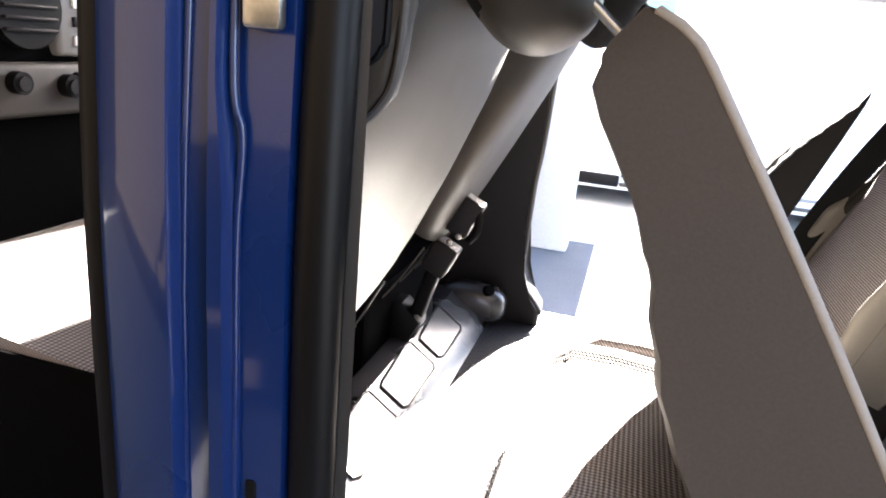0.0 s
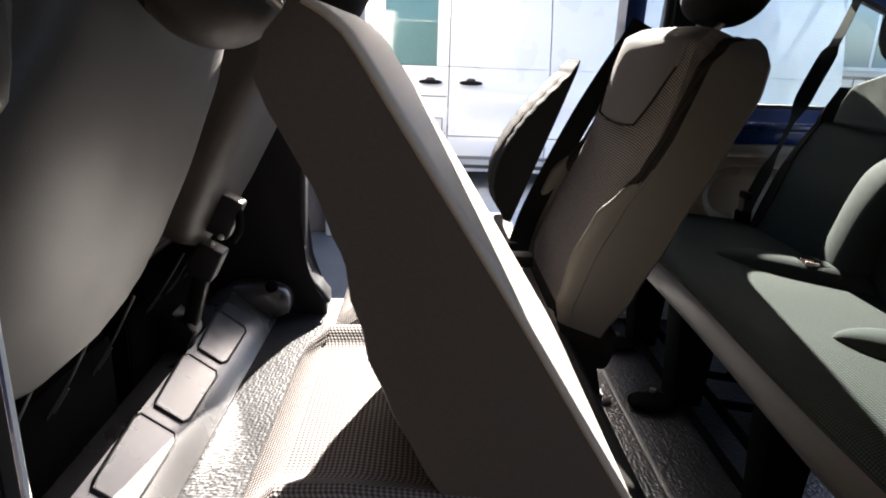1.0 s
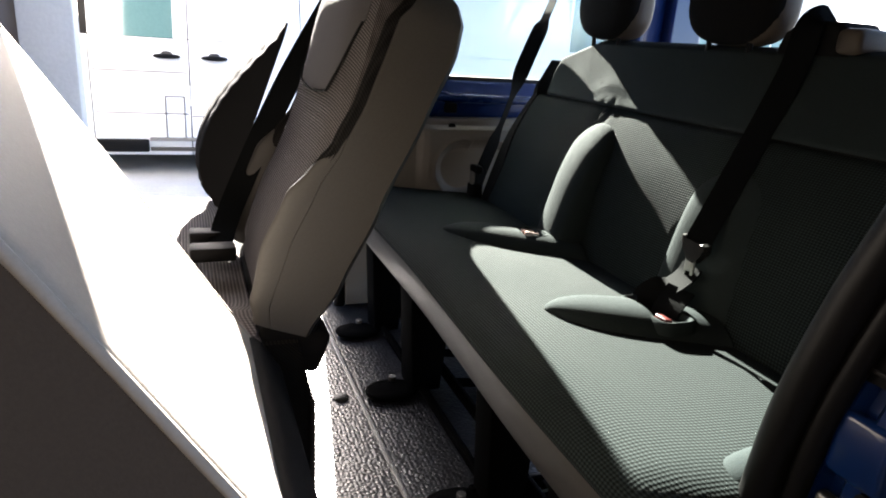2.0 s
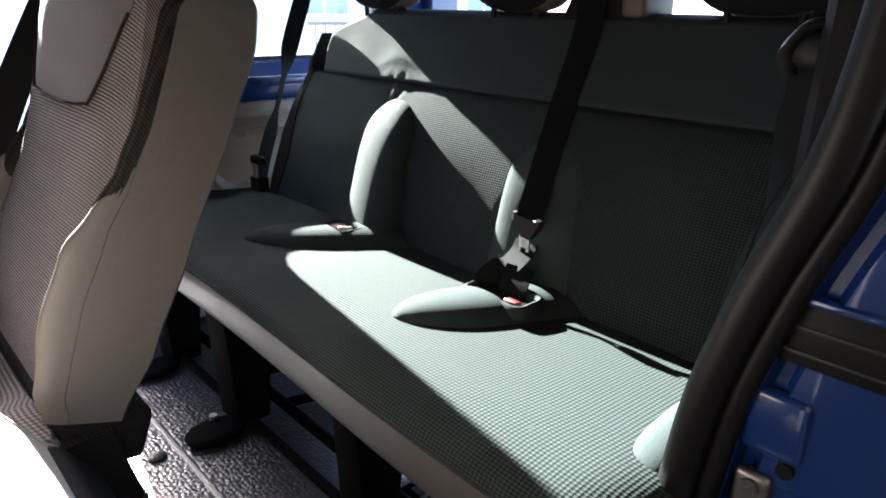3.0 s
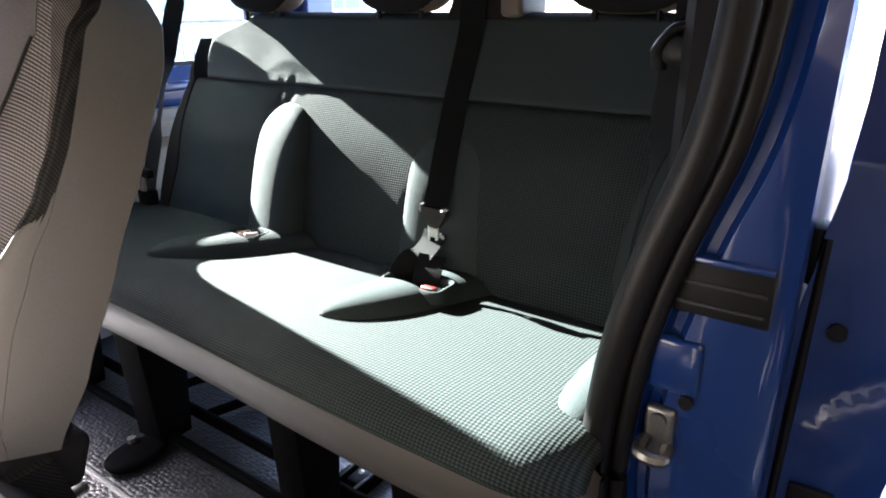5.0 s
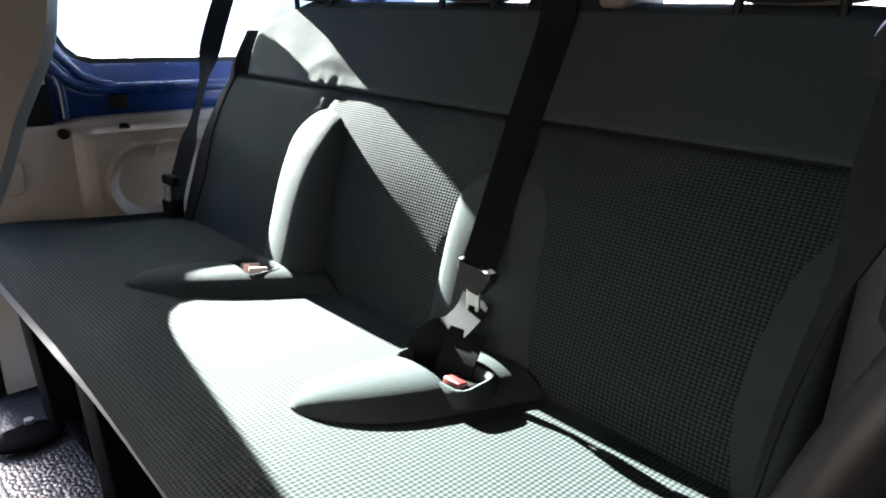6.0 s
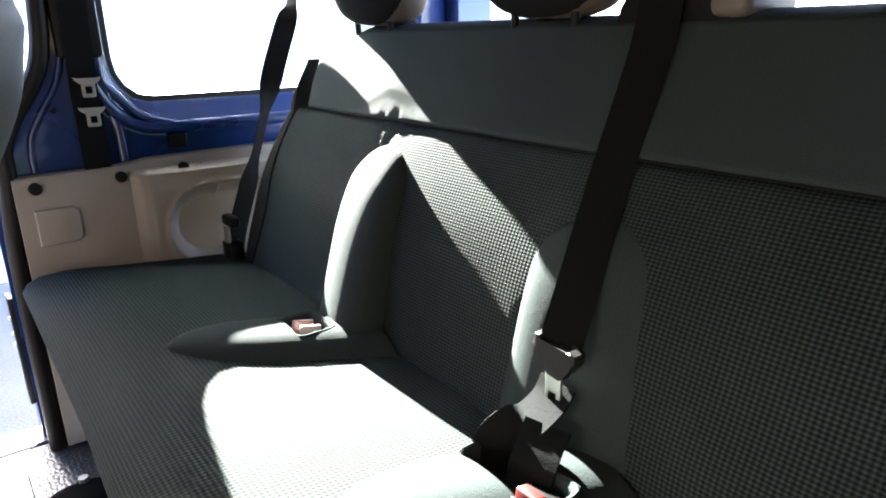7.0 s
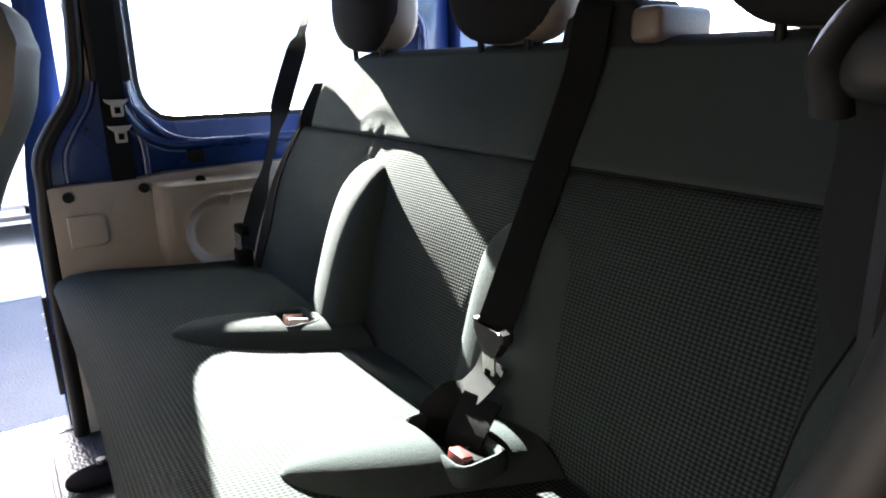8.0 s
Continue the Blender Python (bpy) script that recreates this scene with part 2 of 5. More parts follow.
def hole_ring(x0, x1, z0, z1, r, n=96, slant=0.0):
    """A rounded rectangle in x and z, seen from its centre at even angles; slant lowers its top towards the rear."""
    cx, cz, hx, hz = (x0 + x1) / 2, (z0 + z1) / 2, (x1 - x0) / 2, (z1 - z0) / 2
    out = []
    for k in range(n):
        a = 2 * math.pi * k / n
        c, s = math.cos(a), math.sin(a)
        lo, hi = 0.0, 5.0
        for _ in range(30):
            d = (lo + hi) / 2
            qx, qz = max(abs(d * c) - hx + r, 0), max(abs(d * s) - hz + r, 0)
            inside = math.hypot(qx, qz) < r
            lo, hi = (d, hi) if inside else (lo, d)
        x, z = cx + lo * c, cz + lo * s
        out.append((x, z - slant * (x - cx + 0.1) * max(0.0, (z - z0) / (z1 - z0))))
    return out


def outer_ring(poly, centre, n=96):
    """The border of a polygon met by even rays from a centre."""
    out = []
    for k in range(n):
        a = 2 * math.pi * k / n
        c, s = math.cos(a), math.sin(a)
        best = 0
        for (x0, z0), (x1, z1) in zip(poly, poly[1:] + poly[:1]):
            dx, dz = x1 - x0, z1 - z0
            det = c * -dz + s * dx
            if abs(det) > 1e-9:
                t = ((x0 - centre[0]) * -dz + (z0 - centre[1]) * dx) / det
                u = (c * (z0 - centre[1]) - s * (x0 - centre[0])) / det
                if t > 0 and -1e-6 <= u <= 1 + 1e-6:
                    best = max(best, t)
        out.append((centre[0] + best * c, centre[1] + best * s))
    return out


# ---- the setting ----
floor = solid("floor", box(-1.62, 0.86, -0.78, 0.80, 0.44, 0.55, 0.003), MAT, "black pebbled rubber mat on the van floor", "floor", kind="structure")
bead = solid("trim", tube([(-0.42, -0.76, 0.552), (-0.42, 0.78, 0.552)], 0.006, 8, 0.6), PIPING, "pale raised bead across the rubber floor mat", "trim", kind="structure")
ground = solid("ground", box(-60, 60, -60, 60, -0.3, 0.0, 0), ASPHALT, "dark grey asphalt ground round the van", "ground", kind="structure")
ceiling = solid("ceiling", box(-2.6, 0.9, -0.80, 0.80, 1.965, 2.02, 0.01), LINER, "pale grey cloth headliner under the van roof", "ceiling", kind="structure")

# far side: quarter panel with the window, its front edge following the door seal
SEAL_FAR = [(-0.345, 0.45), (-0.343, 0.93), (-0.332, 1.115), (-0.328, 1.18), (-0.30, 1.235), (-0.262, 1.29), (-0.242, 1.34), (-0.232, 1.42), (-0.225, 1.55), (-0.22, 1.98)]
WIN = (-0.13, 0.56, 1.238, 1.664, 0.075)


def quarter_panel(sign):
    cx, cz = (WIN[0] + WIN[1]) / 2, (WIN[2] + WIN[3]) / 2
    poly = SEAL_FAR + [(0.78, 1.98), (0.78, 0.45)]
    out = outer_ring(poly, (cx, cz))
    def hole(grow):
        return hole_ring(WIN[0] - grow, WIN[1] + grow, WIN[2] - grow, WIN[3] + grow, WIN[4] + grow, slant=0.4)
    lay = [(out, 0.86), (out, 0.775)] + [(hole(g), y) for g, y in ((0.085, 0.778), (0.07, 0.770), (0.055, 0.770), (0.035, 0.782), (0.02, 0.80), (0.008, 0.806), (0.0, 0.815), (0.0, 0.86))]
    return loft([[(x, sign * y, z) for x, z in r] for r, y in lay] + [[(x, sign * 0.86, z) for x, z in out]], caps=False)


wall_far = solid("wall_far", quarter_panel(1), BLUE, "blue painted sheet metal side wall with a rounded window", "wall", kind="structure")
wall_near = solid("wall_near", prism([(-0.84, 0.45), (-0.84, 1.16), (-0.812, 1.28), (-0.79, 1.45), (-0.76, 1.98), (-0.735, 1.98), (-0.765, 1.45), (-0.78, 1.2), (-0.78, 0.45)], 0, -0.15, 0.78), BLUE, "blue painted sheet metal side wall beside the open door", "wall", kind="structure")
for sign, name in ((1, "window_far"),):
    ring = hole_ring(WIN[0] - 0.006, WIN[1] + 0.006, WIN[2] - 0.006, WIN[3] + 0.006, WIN[4], slant=0.4)
    pane = solid(name, loft([[(x, sign * y, z) for x, z in ring] for y in (0.832, 0.837)]), TINTED, "green-tinted fixed side window of the van", "window", kind="structure")
    pane.visible_shadow = True
    rim = loft([[(x, sign * y, z) for x, z in hole_ring(WIN[0] - g, WIN[1] + g, WIN[2] - g, WIN[3] + g, WIN[4] + g, slant=0.4)] for g, y in ((0.002, 0.816), (-0.012, 0.82), (-0.012, 0.845), (0.002, 0.845))], caps=False)
    part("window_seal", rim, RUBBER, pane)
lip = hole_ring(WIN[0] - 0.05, WIN[1] + 0.05, WIN[2] - 0.05, WIN[3] + 0.05, WIN[4] + 0.05, slant=0.4)
part("pressed_ridge", tube([(x, 0.770, z) for x, z in lip + lip[:1]], 0.013, 12), BLUE, wall_far)
inner = smooth_line([(-0.292, 0.776, 1.125), (-0.288, 0.774, 1.185), (-0.262, 0.774, 1.235), (-0.228, 0.774, 1.29), (-0.212, 0.776, 1.36), (-0.208, 0.778, 1.5)], 6)
part("pressed_ridge", tube(inner, 0.007, 10), BLUE, wall_far)
for flange in ([(-0.157, 1.34), (-0.155, 1.30), (-0.147, 1.247), (-0.136, 1.196), (-0.134, 1.13)], [(-0.155, 1.285), (-0.12, 1.246), (-0.075, 1.207), (0.028, 1.185), (0.185, 1.187), (0.5, 1.19)]):
    part("pressed_ridge", tube(smooth_line([(x, 0.772, z) for x, z in flange], 6), 0.010, 12), BLUE, wall_far)
part("bolt_hole", tube([(-0.243, 0.768, 1.235), (-0.243, 0.776, 1.235)], 0.005, 10), BLACK, wall_far)
# rubber door seals round the two side openings


def seal_line(y, sign):
    return smooth_line([(x - 0.006, sign * y, z) for x, z in SEAL_FAR], 6)


solid("door_seal", tube(seal_line(0.768, 1), 0.017, 10), RUBBER, "black rubber seal along the far door opening", "door seal", kind="structure")
NEAR_SEAL = [(-0.236, -0.72, 0.45), (-0.236, -0.712, 0.711), (-0.236, -0.694, 0.80), (-0.236, -0.688, 0.877), (-0.236, -0.694, 0.97), (-0.236, -0.706, 1.057), (-0.236, -0.732, 1.162), (-0.236, -0.766, 1.27), (-0.236, -0.782, 1.38), (-0.236, -0.79, 1.55), (-0.236, -0.79, 1.86)]
solid("door_seal", tube(smooth_line(NEAR_SEAL, 6), 0.019, 12), RUBBER, "black rubber seal along the near door opening", "door seal", kind="structure")

solid("door_seal", tube([(p.x + 0.012, p.y - 0.026, p.z) for p in smooth_line(NEAR_SEAL, 6)], 0.012, 10), RUBBER, "black rubber inner bead of the near door seal", "door seal", kind="structure")
# near rear door jamb: blue shut face with the striker
def jamb_strip():
    """The blue face between the seal and the outer skin, in cross bands along its height."""
    line = smooth_line(NEAR_SEAL, 6)
    rings = []
    for p in line:
        y0 = p.y + 0.012
        ridge = [(-0.215, y0), (-0.225, y0 - 0.012), (-0.218, y0 - 0.022), (-0.216, y0 - 0.05), (-0.204, y0 - 0.056), (-0.204, y0 - 0.066), (-0.216, y0 - 0.074), (-0.212, -0.845), (-0.198, -0.862), (-0.15, -0.862), (-0.15, y0)]
        rings.append([(x, y, p.z) for x, y in ridge])
    return loft(rings)


jamb = solid("door_jamb", jamb_strip(), BLUE, "blue painted door jamb with a steel striker", "door jamb", kind="structure")
striker = part("striker_plate", box(-0.226, -0.212, -0.772, -0.738, 0.908, 0.974, 0.006, 3), DULL_STEEL, jamb, "worn steel striker plate")
part("striker_loop", tube(smooth_line([(-0.224, -0.768, 0.925), (-0.25, -0.768, 0.925), (-0.252, -0.745, 0.928), (-0.226, -0.742, 0.93)], 4), 0.008, 8), DULL_STEEL, striker)
part("screw", tube([(-0.224, -0.755, 0.96), (-0.231, -0.755, 0.96)], 0.009, 12), DULL_STEEL, striker)
part("rail_slot", box(-0.2175, -0.19, -0.846, -0.742, 1.092, 1.152, 0.003), BLACK, jamb, "black door rail slot")
for z in (1.105, 1.128):
    part("slot_rib", box(-0.2195, -0.21, -0.84, -0.75, z - 0.002, z + 0.002, 0.001), DARK_PLASTIC, jamb)
part("slot_lip", box(-0.2205, -0.205, -0.844, -0.745, 1.150, 1.157, 0.002), BLUE, jamb)
for z in (0.79, 1.03):
    part("pressed_panel", box(-0.222, -0.206, -0.79, -0.735, z - 0.035, z + 0.03, 0.006, 3), BLUE, jamb)
part("hole_plug", tube([(-0.212, -0.779, 0.987), (-0.221, -0.779, 0.987)], 0.008, 12), BLACK, jamb)


# the two side doors, slid back along the outside
def sliding_door(sign, x0, y0, hole_x, edge, label):
    """Door slab with a shut face in front, a window opening and a thin outer skin."""
    root = thing("sliding_door", pose(x0, sign * y0, 0.3), label, "van door", kind="structure")
    out = edge + [(1.08, 1.52), (1.08, 0.05)]
    n = 480
    ring = outer_ring(out, (0.62, 1.12), n)
    def hole(g):
        return hole_ring(hole_x - g, 1.0 + g, 0.93 - g, 1.42 + g, 0.07 + g, n)
    def bow(z):
        return -0.05 * max(0.0, z - 0.75) ** 1.3 if sign > 0 else blend([(0.10, 0.0), (0.30, -0.004), (0.49, -0.016), (0.60, -0.027), (0.68, -0.026), (0.76, -0.015), (0.85, -0.004), (0.93, 0.006), (1.02, 0.010), (1.6, 0.010)], z)
    def deep(z):
        """The skin of the near door stands out most at waist height."""
        return blend([(0.0, 0.85), (0.40, 1.08), (0.456, 1.13), (0.548, 1.25), (0.63, 1.36), (0.78, 1.5), (1.1, 1.35), (1.6, 1.1)], z) if sign < 0 else 1.0
    def dent(x, y, z):
        """The shut face is pressed in lightly along its middle and creased at mid height."""
        if x > 0.2 or sign > 0:
            return x
        k = math.sin(math.pi * min(1.0, y / 0.10))
        crease = abs((z - 0.66) - 1.3 * (y - 0.03))
        return x + 0.006 * k + 0.007 * k * bump_at(crease, 0.0, 0.022) * bump_at(z, 0.69, 0.07) - 0.005 * bump_at(z, 0.615, 0.014) * bump_at(y, 0.045, 0.016) + 0.004 * bump_at(z, 0.60, 0.007) * bump_at(y, 0.04, 0.012)
    lay = [(ring, y) for y in (0.0, 0.004, 0.012, 0.02, 0.03, 0.04, 0.05, 0.06, 0.07, 0.08, 0.088, 0.096, 0.10)] + [(hole(0.03), 0.10), (hole(0.0), 0.085), (hole(0.0), 0.02), (hole(0.04), 0.004)]
    bm = loft([[(dent(x, y, z), sign * (y * deep(z) + bow(z)), z) for x, z in r] for r, y in lay] + [[(x, sign * bow(z), z) for x, z in ring]], caps=False)
    part("door_skin", bm, BLUE, root)
    part("window_pane", loft([[(x, sign * (y + bow(z)), z) for x, z in hole(0.004)] for y in (0.05, 0.055)]), CLEAR, root, "clear door window")
    part("lock_strip", box(-0.004, 0.014, *sorted((sign * 0.012, sign * 0.06)), 0.30, 0.55, 0.003), RUBBER, root, "black lock strip on the door edge")
    for z in (0.44, 0.465, 0.50):
        part("rivet", pillow(-0.005, sign * 0.036, z, 0.004, 0.004, 0.004, 2, 10, 6), STEEL, root)
    part("grommet", tube([(-0.002, sign * 0.027, 0.756), (0.01, sign * 0.027, 0.756)], 0.010, 14), RUBBER, root, "black rubber grommet")
    if sign < 0:
        part("roller_arm", box(0.005, 0.05, *sorted((sign * -0.018, sign * 0.0)), 0.80, 0.87, 0.008), BLACK, root, "black roller arm")
    if sign < 0:
        part("edge_seal", tube([(0.004, sign * (0.004 + bow(z)), z) for z in (0.06, 0.4, 0.86)], 0.006, 8, side=(1, 0, 0)), RUBBER, root)
    return root


sliding_door(-1, -0.10, 0.872, 0.24, [(0, 0.05), (0, 0.95), (0.012, 1.2), (0.02, 1.52)], "blue sliding door pushed back beside the body, dented edge")
sliding_door(1, -0.373, 0.885, 0.105, [(0.006, 0.05), (0.006, 0.78), (0.013, 0.86), (0.030, 0.985), (0.041, 1.10), (0.042, 1.16), (0.038, 1.52)], "blue sliding door pushed back on the far side")

# sills, rockers and rear end
solid("sill", box(-1.27, -0.33, 0.79, 0.955, 0.44, 0.52, 0.012, 3), PIPING, "scuffed pale grey door step", "sill", kind="structure")
solid("sill_seal", tube([(-1.25, 0.85, 0.522), (-0.33, 0.85, 0.522)], 0.008, 8), RUBBER, "black rubber strip along the door step", "door seal", kind="structure")
for sign in (1, -1):
    solid("rocker", box(-3.3, 0.86, *sorted((sign * 0.80, sign * 0.93)), 0.22, 0.438, 0.03, 3), BLUE, "blue painted sill panel under the doors", "sill", kind="structure")
    solid("rear_post", box(0.70, 0.84, *sorted((sign * 0.74, sign * (0.88 if sign > 0 else 0.79))), 0.30, 1.92, 0.02, 3), BLUE, "blue painted rear corner post", "pillar", kind="structure")
solid("tail_lamp", box(0.845, 0.875, 0.80, 0.90, 1.2, 1.75, 0.012, 3), RED, "red tail lamp on the rear corner post", "lamp", kind="structure")

# front body: near pillar, far pillar
def ribbed_post(xs, y, sign, z0, z1):
    """A pressed pillar whose cross-section is a row of (x, depth)."""
    rings = []
    for z in np.linspace(z0, z1, 24):
        rings.append([(x + (-0.007 * blend([(1.28, 0.0), (1.36, 1.0)], z) if 6 < k < 9 else 0.0), sign * (y - d - 0.10 * max(0.0, z - 1.2) ** 1.5), z) for k, (x, d) in enumerate(xs)])
    return loft(rings)


pillar_near = solid("pillar_near", ribbed_post([(-1.385, 0.06), (-1.376, 0.012), (-1.362, 0.004), (-1.314, 0.0), (-1.309, 0.012), (-1.294, 0.015), (-1.287, 0.005), (-1.276, 0.005), (-1.270, 0.018), (-1.238, 0.020), (-1.232, 0.04), (-1.214, 0.05), (-1.214, 0.075), (-1.385, 0.075)], 0.88, -1, 0.3, 1.9),
                    BLUE, "blue painted pressed steel pillar between the doors", "pillar", kind="structure")
part("door_seal", tube([(-1.219, -0.848 + 0.1 * max(0, z - 1.2) ** 1.5, z) for z in np.linspace(0.3, 1.9, 20)], 0.017, 12, side=(1, 0, 0)), RUBBER, pillar_near, "black rubber door seal")
part("front_seal", tube([(-1.388, -0.848 + 0.1 * max(0, z - 1.2) ** 1.5, z) for z in np.linspace(0.3, 1.9, 20)], 0.016, 12, side=(1, 0, 0)), RUBBER, pillar_near, "black rubber door seal")
def lean(z):
    return 0.10 * max(0.0, z - 1.2) ** 1.5


part("pressed_ridge", tube([(x, -0.8685 + lean(z), z) for x, z in ((-1.311, 0.60), (-1.311, 1.0), (-1.3095, 1.2), (-1.3075, 1.3), (-1.305, 1.40), (-1.304, 1.89))], 0.0026, 10, side=(1, 0, 0)), BLUE, pillar_near)
part("pressed_ridge", tube(smooth_line([(-1.272, -0.8655, 0.80), (-1.272, -0.8655, 1.1), (-1.271, -0.8655 + lean(1.24), 1.24), (-1.268, -0.8655 + lean(1.31), 1.31), (-1.2745, -0.8675 + lean(1.36), 1.36), (-1.2745, -0.8675 + lean(1.6), 1.6), (-1.2745, -0.8675 + lean(1.89), 1.89)], 6), 0.0026, 10, side=(1, 0, 0)), BLUE, pillar_near)
part("pillar_trim", prism([(-1.214, -0.835), (-1.197, -0.835), (-1.238, -0.775), (-1.27, -0.775)], 2, 0.5, 1.9, 0.004), PLASTIC, pillar_near, "beige plastic trim edge")
# pale bead paints the light on the trim's rear edge
part("lit_trim_edge", tube([(-1.2165, -0.803, 0.5), (-1.2165, -0.803, 1.0), (-1.2175, -0.803, 1.29)], 0.0042, 8), CREAM, pillar_near, "pale bead for the lit trim edge")
belt_cover = part("belt_cover", prism([(-1.262, 1.30), (-1.238, 1.304), (-1.212, 1.322), (-1.197, 1.340), (-1.191, 1.365), (-1.189, 1.40), (-1.189, 1.9), (-1.262, 1.9)], 1, -0.805, -0.775, 0.008, 3), BROWN, pillar_near, "brown-grey belt cover on the pillar")
part("inset", prism([(-1.262, 1.350), (-1.228, 1.352), (-1.209, 1.360), (-1.200, 1.371), (-1.197, 1.395), (-1.197, 1.88), (-1.262, 1.88)], 1, -0.8085, -0.804, 0.002), DARK_PLASTIC, belt_cover)
part("inset_rim", tube(smooth_line([(-1.255, -0.808, 1.350), (-1.228, -0.808, 1.352), (-1.209, -0.808, 1.360), (-1.200, -0.808, 1.371), (-1.197, -0.808, 1.395), (-1.197, -0.808, 1.6)], 5), 0.0022, 6), BLACK, belt_cover)
part("cover_rim", tube(smooth_line([(-1.25, -0.803, 1.301), (-1.235, -0.803, 1.305), (-1.212, -0.803, 1.321), (-1.196, -0.803, 1.341), (-1.190, -0.803, 1.366), (-1.188, -0.803, 1.42), (-1.188, -0.803, 1.6)], 5), 0.003, 8), VINYL, belt_cover)
part("latch_plate", box(-1.266, -1.24, -0.868, -0.858, 1.375, 1.42, 0.004), STEEL, pillar_near, "steel latch plate")
part("drain_hole", box(-1.266, -1.257, -0.864, -0.858, 1.04, 1.06, 0.003), BLACK, pillar_near)
pillar_far = solid("pillar_far", prism([(-1.62, 0.50), (-1.225, 0.50), (-1.228, 0.60), (-1.258, 0.635), (-1.286, 0.67), (-1.301, 0.72), (-1.301, 0.85), (-1.298, 1.0), (-1.284, 1.2), (-1.265, 1.9), (-1.45, 1.9), (-1.50, 1.32), (-1.62, 1.22)], 1, 0.73, 0.85, 0.014, 3), DARK_PLASTIC, "dark grey plastic trim on the far pillar", "pillar", kind="structure")
part("pillar_edge", tube(smooth_line([(-1.222, 0.745, 0.59), (-1.253, 0.745, 0.633), (-1.281, 0.745, 0.668), (-1.296, 0.745, 0.72), (-1.296, 0.745, 0.85), (-1.293, 0.745, 1.0), (-1.279, 0.745, 1.2), (-1.26, 0.745, 1.9)], 6), 0.008, 8), PLASTIC, pillar_far)
# moulded cover across the floor behind the front seats
cover = solid("floor_cover", loft([[(x, y, z) for x, z in [(-1.57, 0.552), (-1.566, 0.61), (-1.545, 0.648), (-1.49, 0.655), (-1.44, 0.62), (-1.40, 0.592), (-1.375, 0.552)]] for y in np.linspace(-0.75, 0.72, 30)]), SATIN, "grey moulded plastic cover across the floor", "trim", kind="structure")
def on_cover(x, lift=0.0):
    """Height of the cover's sloping rear face."""
    return 0.655 - 0.70 * (x + 1.49) + lift


for y0, y1 in ((0.27, 0.485), (0.00, 0.225), (-0.27, -0.045)):
    corners = [(-1.478, y0 + 0.02), (-1.474, y0), (-1.42, y0), (-1.412, y0 + 0.02), (-1.412, y1 - 0.02), (-1.42, y1), (-1.484, y1), (-1.49, y1 - 0.02), (-1.478, y0 + 0.02)]
    panel = part("moulded_panel", loft([[(x, y, on_cover(x, d)) for x, y in corners[:-1]] for d in (-0.012, 0.004)]), SATIN, cover)
    part("panel_rim", tube([(x, y, on_cover(x, 0.003)) for x, y in corners], 0.0035, 6), DARK_PLASTIC, panel)
part("end_cap", pillow(-1.430, 0.685, 0.615, 0.105, 0.055, 0.062, 2.8), SATIN, cover)
part("plug", tube([(-1.384, 0.650, 0.668), (-1.372, 0.640, 0.676)], 0.017, 14), SHADE_BLACK, cover)
part("front_lip", tube([(-1.572, -0.72, 0.60), (-1.572, 0.42, 0.60)], 0.006, 8), SATIN, cover)
solid("cab_floor", box(-3.2, -1.622, -0.80, 0.80, 0.30, 0.42, 0.01), RUBBER, "black rubber floor of the driver's cab", "floor", kind="structure")
# unseen block added above the cab wall to shade the dashboard
solid("dash_sun_block", box(-3.2, -2.15, 0.80, 0.86, 1.25, 1.56, 0.01), DARK_PLASTIC, "unseen block added to keep the sun off the dashboard", "pillar", kind="structure")
solid("cab_wall_far", box(-3.2, -1.62, 0.80, 0.86, 0.40, 1.25, 0.01), DARK_PLASTIC, "dark trimmed inside of the far cab door", "wall", kind="structure")
for sign in (1, -1):
    solid("screen_pillar", prism([(-3.2, 1.25), (-3.08, 1.25), (-2.50, 1.97), (-2.62, 1.97)], 1, *sorted((sign * 0.78, sign * 0.86)), 0.01), DARK_PLASTIC, "dark windscreen pillar", "pillar", kind="structure")
solid("trim_near", box(-0.19, 0.78, -0.778, -0.765, 0.56, 1.8, 0.006), DARK_PLASTIC, "dark trim inside the near wall", "trim panel", kind="structure")
solid("wheel_arch_trim", box(0.02, 0.72, -0.764, -0.662, 0.553, 1.215, 0.035, 4), DARK_PLASTIC, "dark moulded trim over the near rear wheel arch", "trim panel", kind="structure")
solid("pillar_trim_near", prism([(-0.205, -0.776), (-0.20, -0.735), (-0.16, -0.715), (0.02, -0.70), (0.06, -0.776)], 2, 1.20, 1.86, 0.006), CLOTH_DARK, "black trim on the near rear pillar", "pillar trim", kind="structure")
solid("bulkhead", box(-3.25, -3.2, -0.85, 0.85, 0.3, 1.25, 0.01), DARK_PLASTIC, "dark panel below the windscreen", "wall", kind="structure")


solid("roof_rail_far", prism([(0.74, 2.0), (0.74, 1.83), (0.775, 1.803), (0.815, 1.822), (0.86, 1.845), (0.89, 1.87), (0.88, 2.0)], 0, -1.62, -0.20, 0.01), BLUE, "blue roof rail over the far door opening", "roof rail", kind="structure")
solid("roof_rail_near", prism([(-0.74, 2.0), (-0.74, 1.82), (-0.78, 1.78), (-0.82, 1.765), (-0.87, 1.77), (-0.89, 1.80), (-0.88, 2.0)], 0, -1.2, -0.16, 0.01), BLUE, "blue roof rail over the near door opening", "roof rail", kind="structure")


